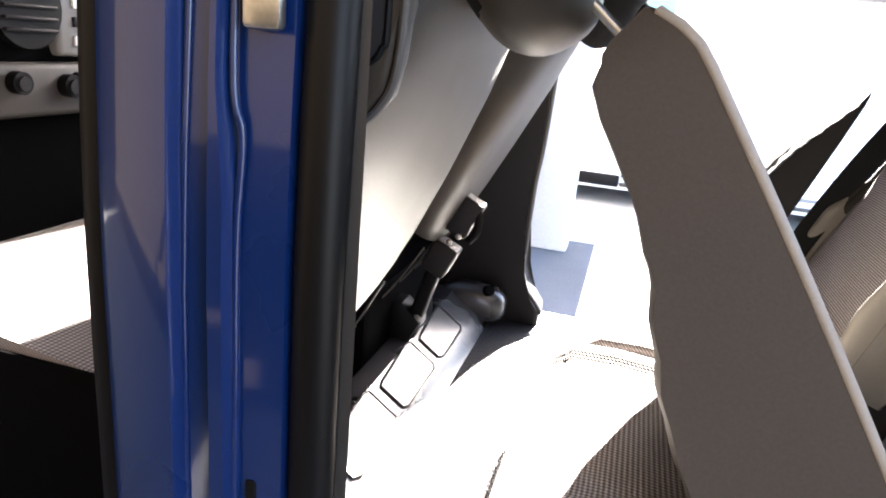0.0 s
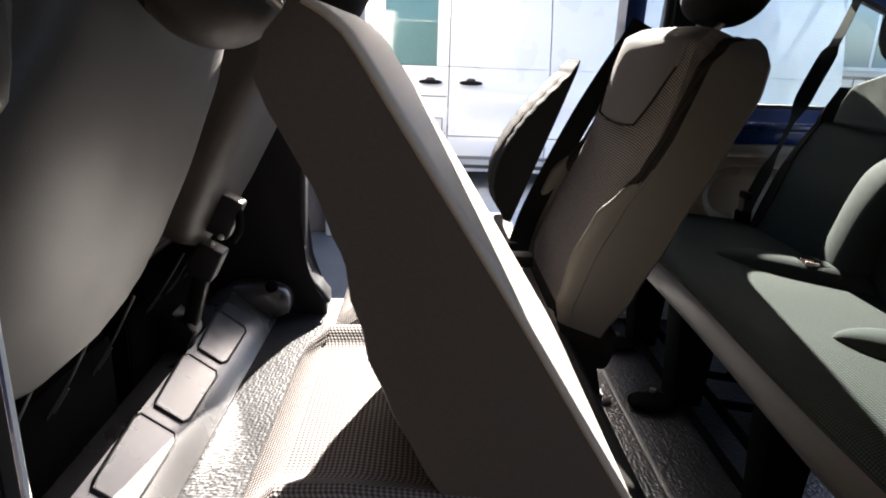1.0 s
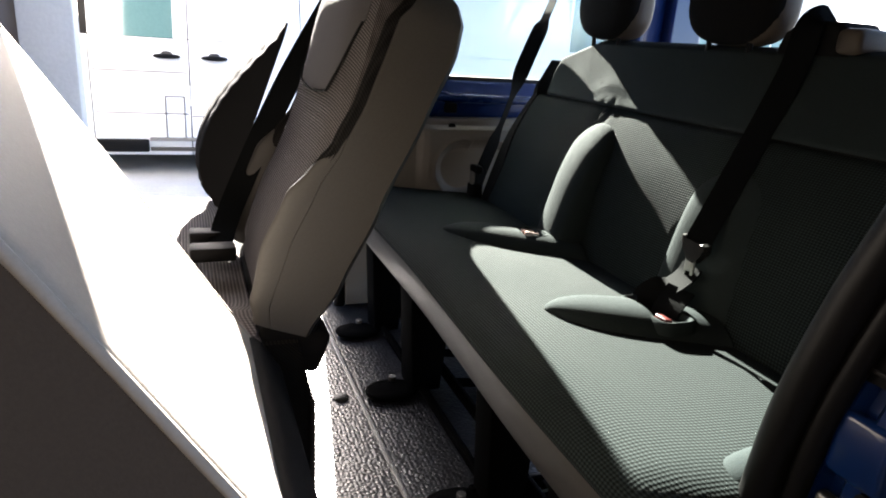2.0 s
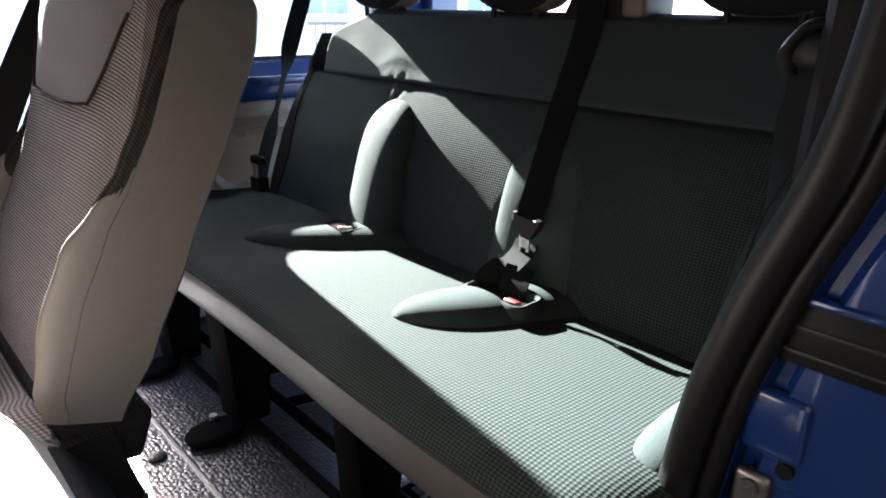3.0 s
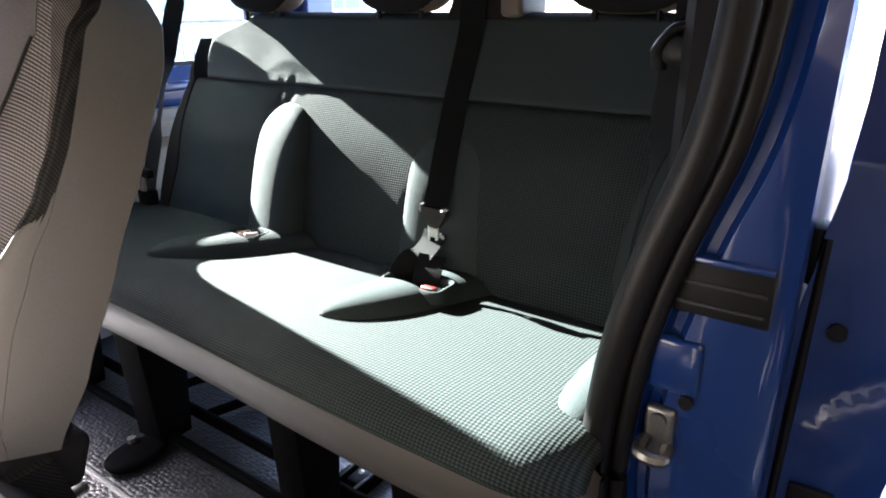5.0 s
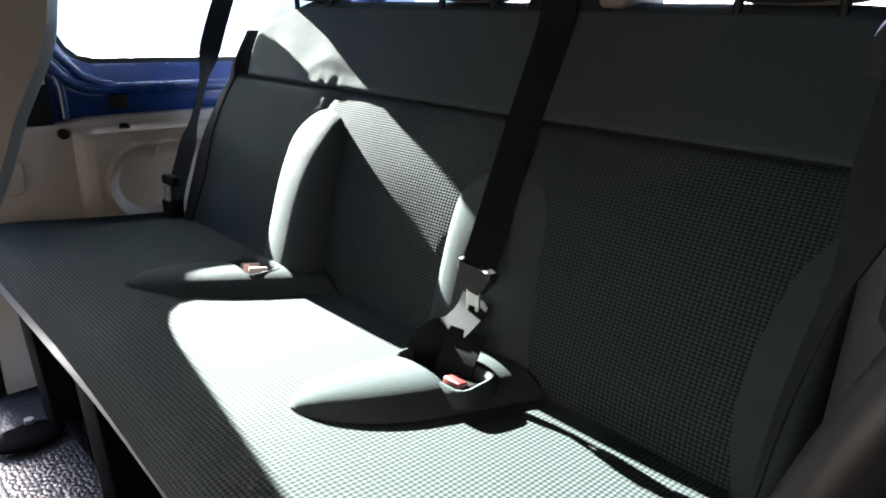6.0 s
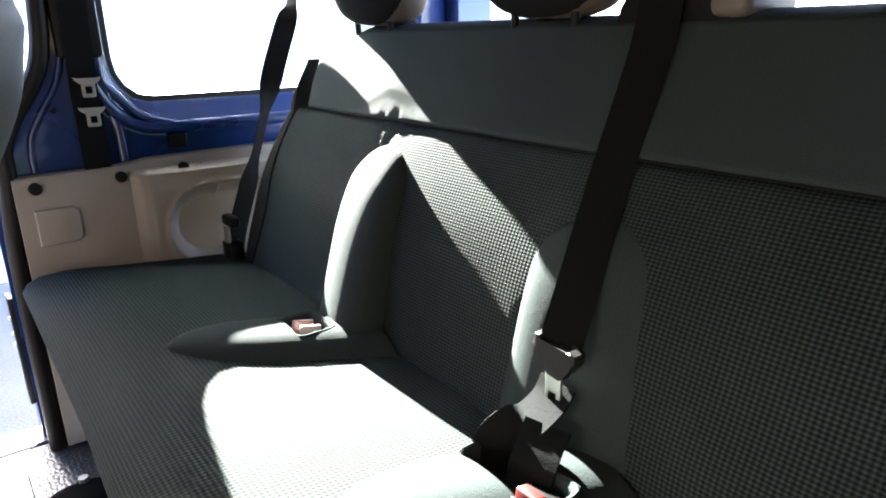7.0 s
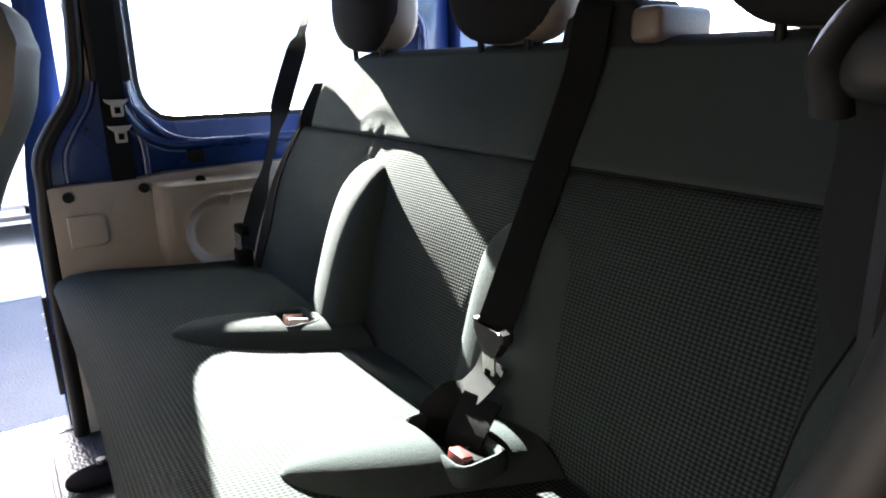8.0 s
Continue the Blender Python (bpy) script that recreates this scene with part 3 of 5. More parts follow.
# ---- far trim panel and belts on the wall ----
trim_panel = solid("side_trim_panel", loft([[(x, y, z) for y, z in [(0.77, 0.56), (0.742, 0.56), (0.738, 0.9), (0.742, top - 0.012), (0.748, top - 0.002), (0.77, top)]]
                                            for x, top in [(-0.335, 1.12), (-0.325, 1.122), (-0.24, 1.123), (-0.16, 1.124), (-0.11, 1.13), (-0.10, 1.132), (0.1, 1.135), (0.7, 1.138)]]),
                   TRIM, "grey-brown plastic trim panel below the side window", "trim panel")
for x, z in ((-0.30, 1.100), (-0.152, 1.104), (-0.03, 1.108)):
    part("clip", tube([(x, 0.741, z), (x, 0.732, z)], 0.011, 14), BLACK, trim_panel, "black round trim clip")
part("pressed_square", prism([(-0.31, 0.99), (-0.245, 0.99), (-0.235, 1.0), (-0.235, 1.05), (-0.245, 1.06), (-0.31, 1.06)], 1, 0.731, 0.741, 0.004, 3), TRIM, trim_panel)
def bulge(x0, x1, z0, z1, n, m):
    """The proud rear half of the panel, with a moulded oval hollow in it."""
    rings = []
    for i in range(n + 1):
        x = x0 + (x1 - x0) * i / n
        ring = []
        for j in range(m + 1):
            z = z0 + (z1 - z0) * j / m
            step = blend([(x0, 0.0), (x0 + 0.018, 0.75), (x0 + 0.035, 1.0), (x1, 1.0)], x) * blend([(z0, 1.0), (z1 - 0.05, 1.0), (z1 - 0.012, 0.6), (z1, 0.0)], z)
            d = math.hypot((x - 0.005) / 0.082, (z - 0.985) / 0.082) if x < 0.03 else math.hypot((x - 0.03) / 0.3, (z - 0.985) / 0.082)
            hollow = blend([(0.0, 1.0), (0.72, 0.8), (0.93, 0.25), (1.0, 0.0), (1.07, -0.14), (1.16, 0.0), (5.0, 0.0)], d)
            ring.append((x, 0.7385 - 0.024 * step + 0.032 * hollow * step, z))
        rings.append(ring + [(x, 0.75, z1), (x, 0.75, z0)])
    return loft(rings)


part("armrest_bulge", bulge(-0.135, 0.30, 0.88, 1.112, 90, 60), TRIM, trim_panel)
part("black_socket", box(-0.045, -0.008, 0.755, 0.776, 1.145, 1.175, 0.004), BLACK, wall_far, "black plastic socket")
strap = thing("belt_strap", pose(-0.19, 0.752, 1.10), "black seat belt strap with two steel tongues on the pillar", "seat belt")
part("webbing", ribbon([(-0.185, 0.756, 1.10), (-0.188, 0.752, 1.28), (-0.186, 0.75, 1.36), (-0.176, 0.745, 1.84)], [(0, -1, 0)], 0.048, 0.003), WEB, strap, world=True)
part("pillar_cover", box(-0.222, -0.142, 0.752, 0.772, 1.33, 1.84, 0.01), BLACK, strap, "black pillar cover", world=True)
for z in (1.283, 1.228):
    tongue = part("tongue", box(-0.193, -0.169, 0.742, 0.748, z - 0.024, z + 0.006, 0.003), PIPING, strap, "pale steel belt tongue", world=True)
    part("tongue_grip", prism([(-0.205, z + 0.013), (-0.202, z + 0.007), (-0.193, z), (-0.169, z), (-0.160, z + 0.007), (-0.157, z + 0.013), (-0.166, z + 0.010), (-0.196, z + 0.010)], 1, 0.739, 0.751, 0.0015), PIPING, tongue, world=True)
    part("tongue_slot", box(-0.187, -0.175, 0.7405, 0.743, z - 0.017, z - 0.004, 0.001), SHADE_BLACK, tongue, world=True)


# ---- rear bench ----
def bench_front(y, z):
    """Where the front of the bench back lies at a width and a height."""
    x = 0.04 + 0.27 * (z - 0.9) if z < 1.04 else 0.0778 + 0.27 * (z - 1.04) + 1.28 * (z - 1.04) ** 2 if z < 1.22 else 0.1679 + 0.48 * (z - 1.22)
    low = blend([(0.85, 1.0), (1.0, 0.4), (1.14, 0.0), (1.4, 0.0)], z)
    for c, w in ((-0.47, 0.17), (0.0, 0.14), (0.50, 0.19)):
        x += 0.012 * low * max(0.0, 1 - ((y - c) / w) ** 2)
    x -= 0.014 * bump_at(z, 0.972, 0.062) * blend([(-0.70, 1.0), (-0.42, 1.0), (-0.32, 0.0)], y)
    x += 0.006 * bump_at(z, 1.2255, 0.005)
    x -= 0.006 * bump_at(z, 1.23, 0.05) if z > 1.2265 else 0.0
    x += (0.006 * bump_at(y, 0.272, 0.006) + 0.008 * bump_at(y, 0.236, 0.007) + 0.004 * bump_at(y, -0.30, 0.007)) * bump_at(z, 1.21, 0.028) + 0.0012 * math.sin(40 * y) * bump_at(z, 1.26, 0.05)
    return x


def bench_back(z0, z1, top):
    """A stretch of the bench back between two heights; the lowest flares out at its far end."""
    rings = []
    n = 120
    for k in range(n + 7):
        q = -1 + 2 * k / (n + 6)
        def wide(z):
            far = 0.622 + 0.035 * blend([(0.88, 1.0), (1.22, 0.0)], z) if z < 1.2265 else blend([(1.22, 0.553), (1.30, 0.578), (1.38, 0.585)], z)
            near = -0.645
            return (far + near) / 2 + (far - near) / 2 * math.copysign(1 - (1 - abs(q)) ** 1.0, q)
        e = max(0.0, (abs(q) - 0.955) / 0.045)
        round_off = 1 - math.sqrt(max(0.0, 1 - min(1.0, e) ** 2))
        if top and q > 0:
            round_off *= 0.2
        ring = []
        y_mid = wide(1.3)
        slope = (0.050 * max(0.0, (y_mid - 0.43) / 0.15) if y_mid > 0 else 0.012 * max(0.0, (-y_mid - 0.54) / 0.1) ** 2) if top else 0.0
        hi = z1 - slope
        for z in np.linspace(z0, hi, 54):
            y = wide(z)
            ring.append((bench_front(y, z) + 0.035 * round_off, y, z))
        if top:
            tx = bench_front(wide(hi), hi)
            for a in np.linspace(16, 166, 9):
                ring.append((tx + 0.035 * round_off + 0.05 * (0.97 - math.cos(radians(a))) * (1 - 0.75 * round_off), wide(hi), hi + 0.02 * (1 - 0.8 * round_off) * (math.sin(radians(a)) - 0.24)))
        for z in np.linspace(hi, z0, 10):
            ring.append((max(0.185 + 0.4 * (z - 0.9) - 0.085 * round_off, bench_front(wide(z), z) + 0.045), wide(z), z))
        rings.append(ring)
    return loft(rings)


bench = thing("bench_seat", pose(0, 0.04, 0.55), "dark grey woven three-seat bench with grey vinyl base", "bench seat")
part("backrest", bench_back(0.86, 1.2245, False), FABRIC, bench, world=True)
part("head_band", bench_back(1.2285, 1.366, True), CLOTH, bench, "plain dark cloth head band", world=True)


def flank(sign, base, flare, top):
    """The plain cloth strip down one end of the back, running out to a point beside the head band."""
    rings = []
    for z in np.linspace(0.905, top, 34):
        far = base + flare * blend([(0.88, 1.0), (1.21, 0.0)], z)
        wide = (0.040 + 0.03 * bump_at(z, 1.02, 0.12)) * blend([(0.9, 1.0), (top - 0.10, 1.0), (top, 0.25)], z)
        ring = []
        for k in range(9):
            y = far - wide + wide * k / 8
            e = max(0.0, (y - far + 0.028) / 0.028)
            ring.append((bench_front(sign * y, z) - 0.004 + 0.033 * (1 - math.sqrt(max(0.0, 1 - min(1.0, e) ** 2))), sign * (y + 0.002), z))
        rings.append(ring + [(bench_front(sign * far, z) + 0.05, sign * far, z), (bench_front(sign * far, z) + 0.05, sign * (far - wide), z)])
    return loft(rings)


part("side_flank", flank(1, 0.634, 0.030, 1.318), CLOTH_DARK, bench, "plain dark side strip of the back", world=True)
part("side_flank", flank(-1, 0.650, 0.006, 1.220), CLOTH, bench, "plain grey side strip of the back", world=True)


def bench_edge(y):
    """How far the front of the bench stands out, and how far its rounded ends draw back."""
    e = min(1.0, max(0.0, (-0.63 - y) / 0.072, (y - 0.700) / 0.050))
    out = -0.010 - 0.022 * blend([(-0.5, 1.0), (0.2, 0.0), (1.0, 0.0)], y)
    return out, 1 - math.sqrt(max(0.0, 1 - e * e))


ENDS = [-0.702, -0.699, -0.692, -0.677], [0.715, 0.728, 0.738, 0.745, 0.749, 0.750]


def bench_cushion():
    """The woven seat pad, with rounded ends and a front edge that bulges over the base."""
    prof = [(-0.322, 0.896), (-0.342, 0.905), (-0.348, 0.918), (-0.340, 0.931), (-0.318, 0.941), (-0.28, 0.944), (-0.24, 0.941), (-0.18, 0.933), (-0.10, 0.924), (0.0, 0.915), (0.05, 0.910), (0.09, 0.90), (0.10, 0.85), (-0.28, 0.85)]
    rings = []
    for y in ENDS[0] + list(np.linspace(-0.65, 0.70, 60)) + ENDS[1]:
        out, pull = bench_edge(y)
        back = (0.085 if y < 0 else 0.045) * pull
        rings.append([(x + (out + back if x < -0.1 else 0.03 * pull), y, z - 0.03 * pull * (1 if z > 0.9 else 0)) for x, z in prof])
    return loft(rings)


part("cushion", bench_cushion(), FABRIC, bench, world=True)


def fascia():
    rings = []
    for y in ENDS[0] + list(np.linspace(-0.65, 0.70, 20)) + ENDS[1]:
        out, pull = bench_edge(y)
        out += (0.085 if y < 0 else 0.045) * pull
        rings.append([(x + (out if x < 0 else 0), y, z) for x, z in [(-0.300, 0.80), (-0.310, 0.808), (-0.319, 0.83), (-0.324, 0.865), (-0.325, 0.89), (-0.320, 0.897), (-0.30, 0.897), (-0.27, 0.80)]])
    return loft(rings)


part("base_fascia", fascia(), FASCIA, bench, "grey vinyl seat base", world=True)
part("seat_pan", box(-0.29, 0.09, -0.66, 0.75, 0.80, 0.85, 0.01), BLACK, bench, world=True)
# stuffed bolsters between the seats, on the back and on the cushion
for y, z0, z1, w, proud, tilt, skew in ((0.200, 0.895, 1.192, 0.080, 0.045, -0.30, -0.22), (-0.258, 0.895, 1.168, 0.086, 0.020, 0.55, 0.12)):
    rings = []
    for t in [0.0, 0.1, 0.2, 0.3, 0.4, 0.5, 0.58, 0.65, 0.71, 0.77, 0.82, 0.86, 0.90, 0.93, 0.955, 0.975, 0.988, 0.996, 1.0]:
        z = z0 + (z1 - z0) * t
        k = math.sqrt(max(0.0, 1 - max(0.0, (t - 0.76) / 0.24) ** 2.2))
        yy = y + 0.022 * t
        f = bench_front(yy, z)
        wide = w * (0.08 + 0.92 * k) * (1.0 + 0.10 * (1 - t))
        ring = []
        for j in range(28):
            a = 2 * math.pi * j / 28
            c, d = math.cos(a), math.sin(a)
            ring.append((f + 0.022 - (0.022 + proud * k * (1.30 - 0.55 * t) * (1 + tilt * c)) * (abs(d) ** 0.65 if d > 0 else -0.3 * abs(d)), yy + wide * (math.copysign(abs(c) ** 0.9, c) + skew * max(0.0, d)), z))
        rings.append(ring)
    part("back_bolster", loft(rings), CLOTH, bench, "plain grey padded bolster", world=True)
for x0, x1, y, w, lean, lo, hi in ((-0.226, 0.045, 0.198, 0.090, -0.38, 0.150, 0.224), (-0.220, 0.045, -0.255, 0.086, -0.26, -0.330, -0.214)):
    rings = []
    for t in np.linspace(0.0, 1.0, 70):
        x = x0 + (x1 - x0) * t
        k = math.sqrt(max(0.0, 1 - max(0.0, (0.5 - t) / 0.505) ** 2.2))
        top = 0.934 - 0.020 * t + 0.030 * k
        rings.append([(x, y + lean * (x + 0.08) + w * k * math.copysign(abs(math.cos(a)) ** 0.85, math.cos(a)), 0.895 + (top - 0.895) * max(-0.5, math.copysign(abs(math.sin(a)) ** 1.1, math.sin(a)))) for a in (2 * math.pi * j / 80 for j in range(80))])
    skin = loft(rings)
    inside = [f for f in skin.faces if -0.068 < f.calc_center_median().x < -0.010 and lo - 0.002 < f.calc_center_median().y < hi + 0.002 and f.calc_center_median().z > 0.925]
    bmesh.ops.delete(skin, geom=inside, context="FACES")
    pad = part("buckle_pad", skin, CLOTH, bench, "plain grey padded buckle rest", world=True)
    zt = 0.9475
    part("slot_rim", loft([[(u, v, zt + dz) for u, v in hole_ring(-0.066 - g, -0.012 + g, lo - g, hi + g, 0.010 + max(-0.004, g), 48)] for g, dz in ((0.012, -0.020), (0.010, -0.008), (0.007, -0.0015), (0.004, 0.0), (0.001, -0.001), (-0.002, -0.005), (-0.003, -0.012), (-0.003, -0.040))], caps=False), CLOTH, pad, world=True)
    part("buckle_slot", box(-0.070, -0.008, lo - 0.004, hi + 0.004, 0.900, 0.912, 0.002), SHADE_BLACK, pad, "black slot", world=True)
    if y > 0:
        for d in (0.174, 0.199):
            part("buckle", leaning_box(-0.040, d, 0.932, 0.034, 0.007, 0.030, 12, 0.002), PINK, pad, "pale buckle edge", world=True)
    else:
        part("buckle", leaning_box(-0.036, -0.304, 0.924, 0.030, 0.036, 0.028, 12, 0.004), BLACK, pad, "black buckle", world=True)
        part("release_button", leaning_box(-0.050, -0.303, 0.932, 0.016, 0.028, 0.026, 12, 0.003), RED, pad, "red release button", world=True)
part("end_bolster", pillow(-0.115, -0.655, 0.90, 0.165, 0.043, 0.05, 2.4), CLOTH, bench, "plain grey end bolster", world=True)
part("cushion_welt", tube([(-0.325 + bench_edge(y)[0] + (0.085 if y < 0 else 0.045) * bench_edge(y)[1], y, 0.8975) for y in [-0.698, -0.69, -0.675, -0.655] + list(np.linspace(-0.63, 0.70, 24)) + [0.728, 0.742, 0.749]], 0.0032, 8), FASCIA, bench, world=True)
for dy in (0.0, 0.007):
    part("stitching", tube([(x, -0.142 + dy + 0.02 * (x + 0.1), 0.9216 - 0.1 * (x + 0.1)) for x in np.linspace(-0.16, 0.02, 10)], 0.0006, 5), FABRIC, bench, world=True)
part("head_welt", tube([(bench_front(y, 1.2265) - 0.004, y, 1.2265) for y in np.linspace(-0.60, 0.58, 60)], 0.0012, 6), CLOTH_DARK, bench, world=True)
# headrests
for y, wide in ((0.405, 0.118), (-0.02, 0.118), (-0.50, 0.125)):
    head = part("headrest", pillow(0.243, y, 1.470, 0.042, wide, 0.090, 2.6), CLOTH_DARK, bench, "dark headrest with tan vinyl rear", world=True)
    part("rear_cover", pillow(0.262, y - 0.003, 1.464, 0.050, wide - 0.002, 0.086, 3.0), TAN, head, "tan vinyl rear cover", world=True)
    for d in (-0.055, 0.055):
        part("post", tube([(0.245, y + d, 1.35), (0.240, y + d, 1.42)], 0.006, 10), BLACK, head, world=True)
# belt outlet on top of the back
tower = part("belt_outlet", prism([(-0.288, 1.352), (-0.288, 1.384), (-0.278, 1.405), (-0.258, 1.424), (-0.175, 1.427), (-0.155, 1.406), (-0.140, 1.386), (-0.134, 1.352)], 0, 0.241, 0.335, 0.010, 3), CLOTH_DARK, bench, "dark belt outlet on the bench back", world=True)
part("outlet_cover", box(0.232, 0.338, -0.308, -0.262, 1.372, 1.414, 0.012, 3), TAN, tower, "tan plastic outlet cover", world=True)
# legs and bars
solid("floor_button", pillow(-0.461, 0.219, 0.553, 0.017, 0.014, 0.007, 2.2), PLASTIC, "grey plastic stud on the rubber floor mat", "stud")
# legs and bars near black: the dark under the bench is in their colour
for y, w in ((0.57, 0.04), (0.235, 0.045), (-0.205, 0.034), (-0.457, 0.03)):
    leg = part("leg", prism([(-0.315, 0.81), (-0.21, 0.81), (-0.23, 0.56), (-0.30, 0.56)], 1, y - w, y + w, 0.006), SHADE_BLACK, bench, world=True)
    part("foot", pillow(-0.345, y - 0.025 * (y > 0), 0.562, 0.062, 0.046, 0.012, 2.2), SHADE_BLACK, leg, world=True)
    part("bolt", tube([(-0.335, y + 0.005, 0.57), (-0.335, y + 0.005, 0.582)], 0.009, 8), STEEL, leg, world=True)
    part("rear_leg", prism([(0.02, 0.81), (0.08, 0.81), (0.12, 0.56), (0.05, 0.56)], 1, y - 0.02, y + 0.02, 0.005), SHADE_BLACK, bench, world=True)
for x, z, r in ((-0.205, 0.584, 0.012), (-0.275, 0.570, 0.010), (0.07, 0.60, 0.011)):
    part("cross_bar", tube([(x, -0.60, z), (x, 0.68, z)], r, 10), SHADE_BLACK, bench, world=True)
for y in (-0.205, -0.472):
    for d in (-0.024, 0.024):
        rail = part("floor_rail", box(-0.31, 0.34, y + d - 0.009, y + d + 0.009, 0.552, 0.576, 0.003), SHADE_BLACK, bench, world=True)
        part("steel_edge", box(-0.19, 0.33, y + d - 0.003, y + d + 0.003, 0.5762, 0.579, 0.001), STEEL, rail, "worn steel edge", world=True)
    for x in (-0.25, -0.145, 0.02, 0.16):
        part("rail_plate", box(x - 0.022, x + 0.022, y - 0.0145, y + 0.0145, 0.553, 0.572, 0.003), DARK_PLASTIC, bench, world=True)
        part("rivet", pillow(x + 0.006, y, 0.573, 0.006, 0.006, 0.004, 2, 10, 6), STEEL, bench, world=True)
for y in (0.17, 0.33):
    part("floor_bar", tube([(-0.20, y + 0.03, 0.57), (0.10, y - 0.06, 0.57)], 0.011, 8), SHADE_BLACK, bench, world=True)
    part("brace", tube([(-0.10, y, 0.572), (0.02, y + 0.01, 0.80)], 0.011, 8), SHADE_BLACK, bench, world=True)

# ---- belts of the bench ----
belt = thing("seat_belt", pose(0.07, -0.227, 1.03), "dark grey seat belt buckled into the bench", "seat belt", "seat belts")
pts = smooth_line([(0.275, -0.216, 1.434), (0.228, -0.216, 1.420), (0.206, -0.217, 1.34), (0.150, -0.221, 1.22), (0.082, -0.242, 1.12), (0.036, -0.257, 1.055)], 8)
part("webbing", ribbon(pts, [(-1, -0.5, 0.2)], 0.046), WEB, belt, world=True)
grip = [(-0.2855, 1.0440), (-0.2863, 1.0561), (-0.2786, 1.0587), (-0.2769, 1.0535), (-0.2399, 1.0561), (-0.2373, 1.0630), (-0.2305, 1.0630), (-0.2279, 1.0509), (-0.2373, 1.0406), (-0.2459, 1.0286), (-0.2494, 1.0217), (-0.2666, 1.0200), (-0.2700, 1.0277), (-0.2769, 1.0372)]
part("tongue_grip", prism(grip, 0, 0.024, 0.042, 0.0025), DARK_PLASTIC, belt, "grey tongue grip", world=True)
part("tongue", prism([(-0.269, 1.026), (-0.247, 1.027), (-0.248, 0.996), (-0.253, 0.990), (-0.264, 0.990), (-0.269, 0.996)], 0, 0.025, 0.029, 0.001), STEEL, belt, world=True)
part("tongue_slot", box(0.0235, 0.0255, -0.263, -0.253, 0.995, 1.004, 0.0005), SHADE_BLACK, belt, world=True)
LAP = smooth_line([(0.035, -0.257, 1.012), (0.024, -0.255, 0.994), (0.006, -0.246, 0.974), (-0.012, -0.234, 0.962), (-0.026, -0.226, 0.944), (-0.032, -0.226, 0.912)], 6)
part("lap_webbing", ribbon(LAP, [(-0.72, blend([(0.0, 0.0), (0.42, 0.04), (0.62, -0.55), (1.0, -0.6)], q), blend([(0.0, 0.7), (0.42, 0.7), (0.62, 0.3), (1.0, 0.2)], q)) for q in np.linspace(0, 1, len(LAP))], 0.048, 0.003), WEB, belt, world=True)
FOLD = smooth_line([(0.010, -0.268, 0.976), (-0.004, -0.272, 0.964), (-0.018, -0.277, 0.952), (-0.027, -0.280, 0.940), (-0.031, -0.282, 0.915)], 6)
part("lower_webbing", ribbon(FOLD, [(-0.72, -0.34 + 0.16 * q, 0.55 - 0.2 * q) for q in np.linspace(0, 1, len(FOLD))], 0.050, 0.003), WEB, belt, world=True)
belt = thing("seat_belt", pose(0.02, 0.68, 0.95), "seat belt hanging beside the side window", "seat belt", "seat belts")
hang = smooth_line([(0.30, 0.74, 1.60), (0.254, 0.73, 1.469), (0.18, 0.715, 1.30), (0.12, 0.70, 1.14), (0.06, 0.69, 0.99), (0.04, 0.68, 0.94)], 8)
turn = [blend([(0.9, 100.0), (1.06, 105.0), (1.12, 138.0), (1.20, 138.0), (1.30, 58.0), (1.395, 52.0), (1.430, 4.0), (1.52, 0.0), (1.7, -5.0)], p.z) for p in hang]
part("webbing", ribbon(hang, [(-math.cos(radians(a)), -math.sin(radians(a)), 0) for a in turn], 0.046), WEB, belt, world=True)
tongue = part("tongue", box(0.018, 0.026, 0.660, 0.684, 0.942, 0.985, 0.003), PIPING, belt, world=True)
part("tongue_grip", box(0.022, 0.044, 0.645, 0.70, 0.982, 1.005, 0.006, 3), BLACK, belt, world=True)
part("buckle", box(0.015, 0.05, 0.65, 0.695, 0.90, 0.95, 0.006), BLACK, belt, world=True)
belt = thing("seat_belt", pose(-0.12, -0.676, 0.9), "black seat belt with its guide beside the door", "seat belt", "seat belts")
drop = smooth_line([(-0.110, -0.716, 1.9), (-0.120, -0.716, 1.42), (-0.130, -0.708, 1.35), (-0.125, -0.688, 1.22), (-0.130, -0.671, 1.10), (-0.135, -0.661, 0.92)], 8)
turn = [blend([(0.9, -74.0), (1.19, -70.0), (1.30, -20.0), (1.36, 10.0), (1.9, 10.0)], p.z) for p in drop]
part("webbing", ribbon(drop, [(-math.cos(radians(a)), -math.sin(radians(a)), 0) for a in turn], 0.044), WEB, belt, world=True)
guide = part("belt_guide", tube(smooth_line([(-0.145, -0.688, 1.330), (-0.155, -0.690, 1.352), (-0.160, -0.706, 1.372), (-0.155, -0.724, 1.372), (-0.145, -0.732, 1.350)], 5), 0.0085, 10, 0.6), BLACK, belt, "dark plastic belt guide", world=True)
part("guide_hood", pillow(-0.145, -0.711, 1.352, 0.014, 0.024, 0.018, 2.6), BLACK, guide, world=True)


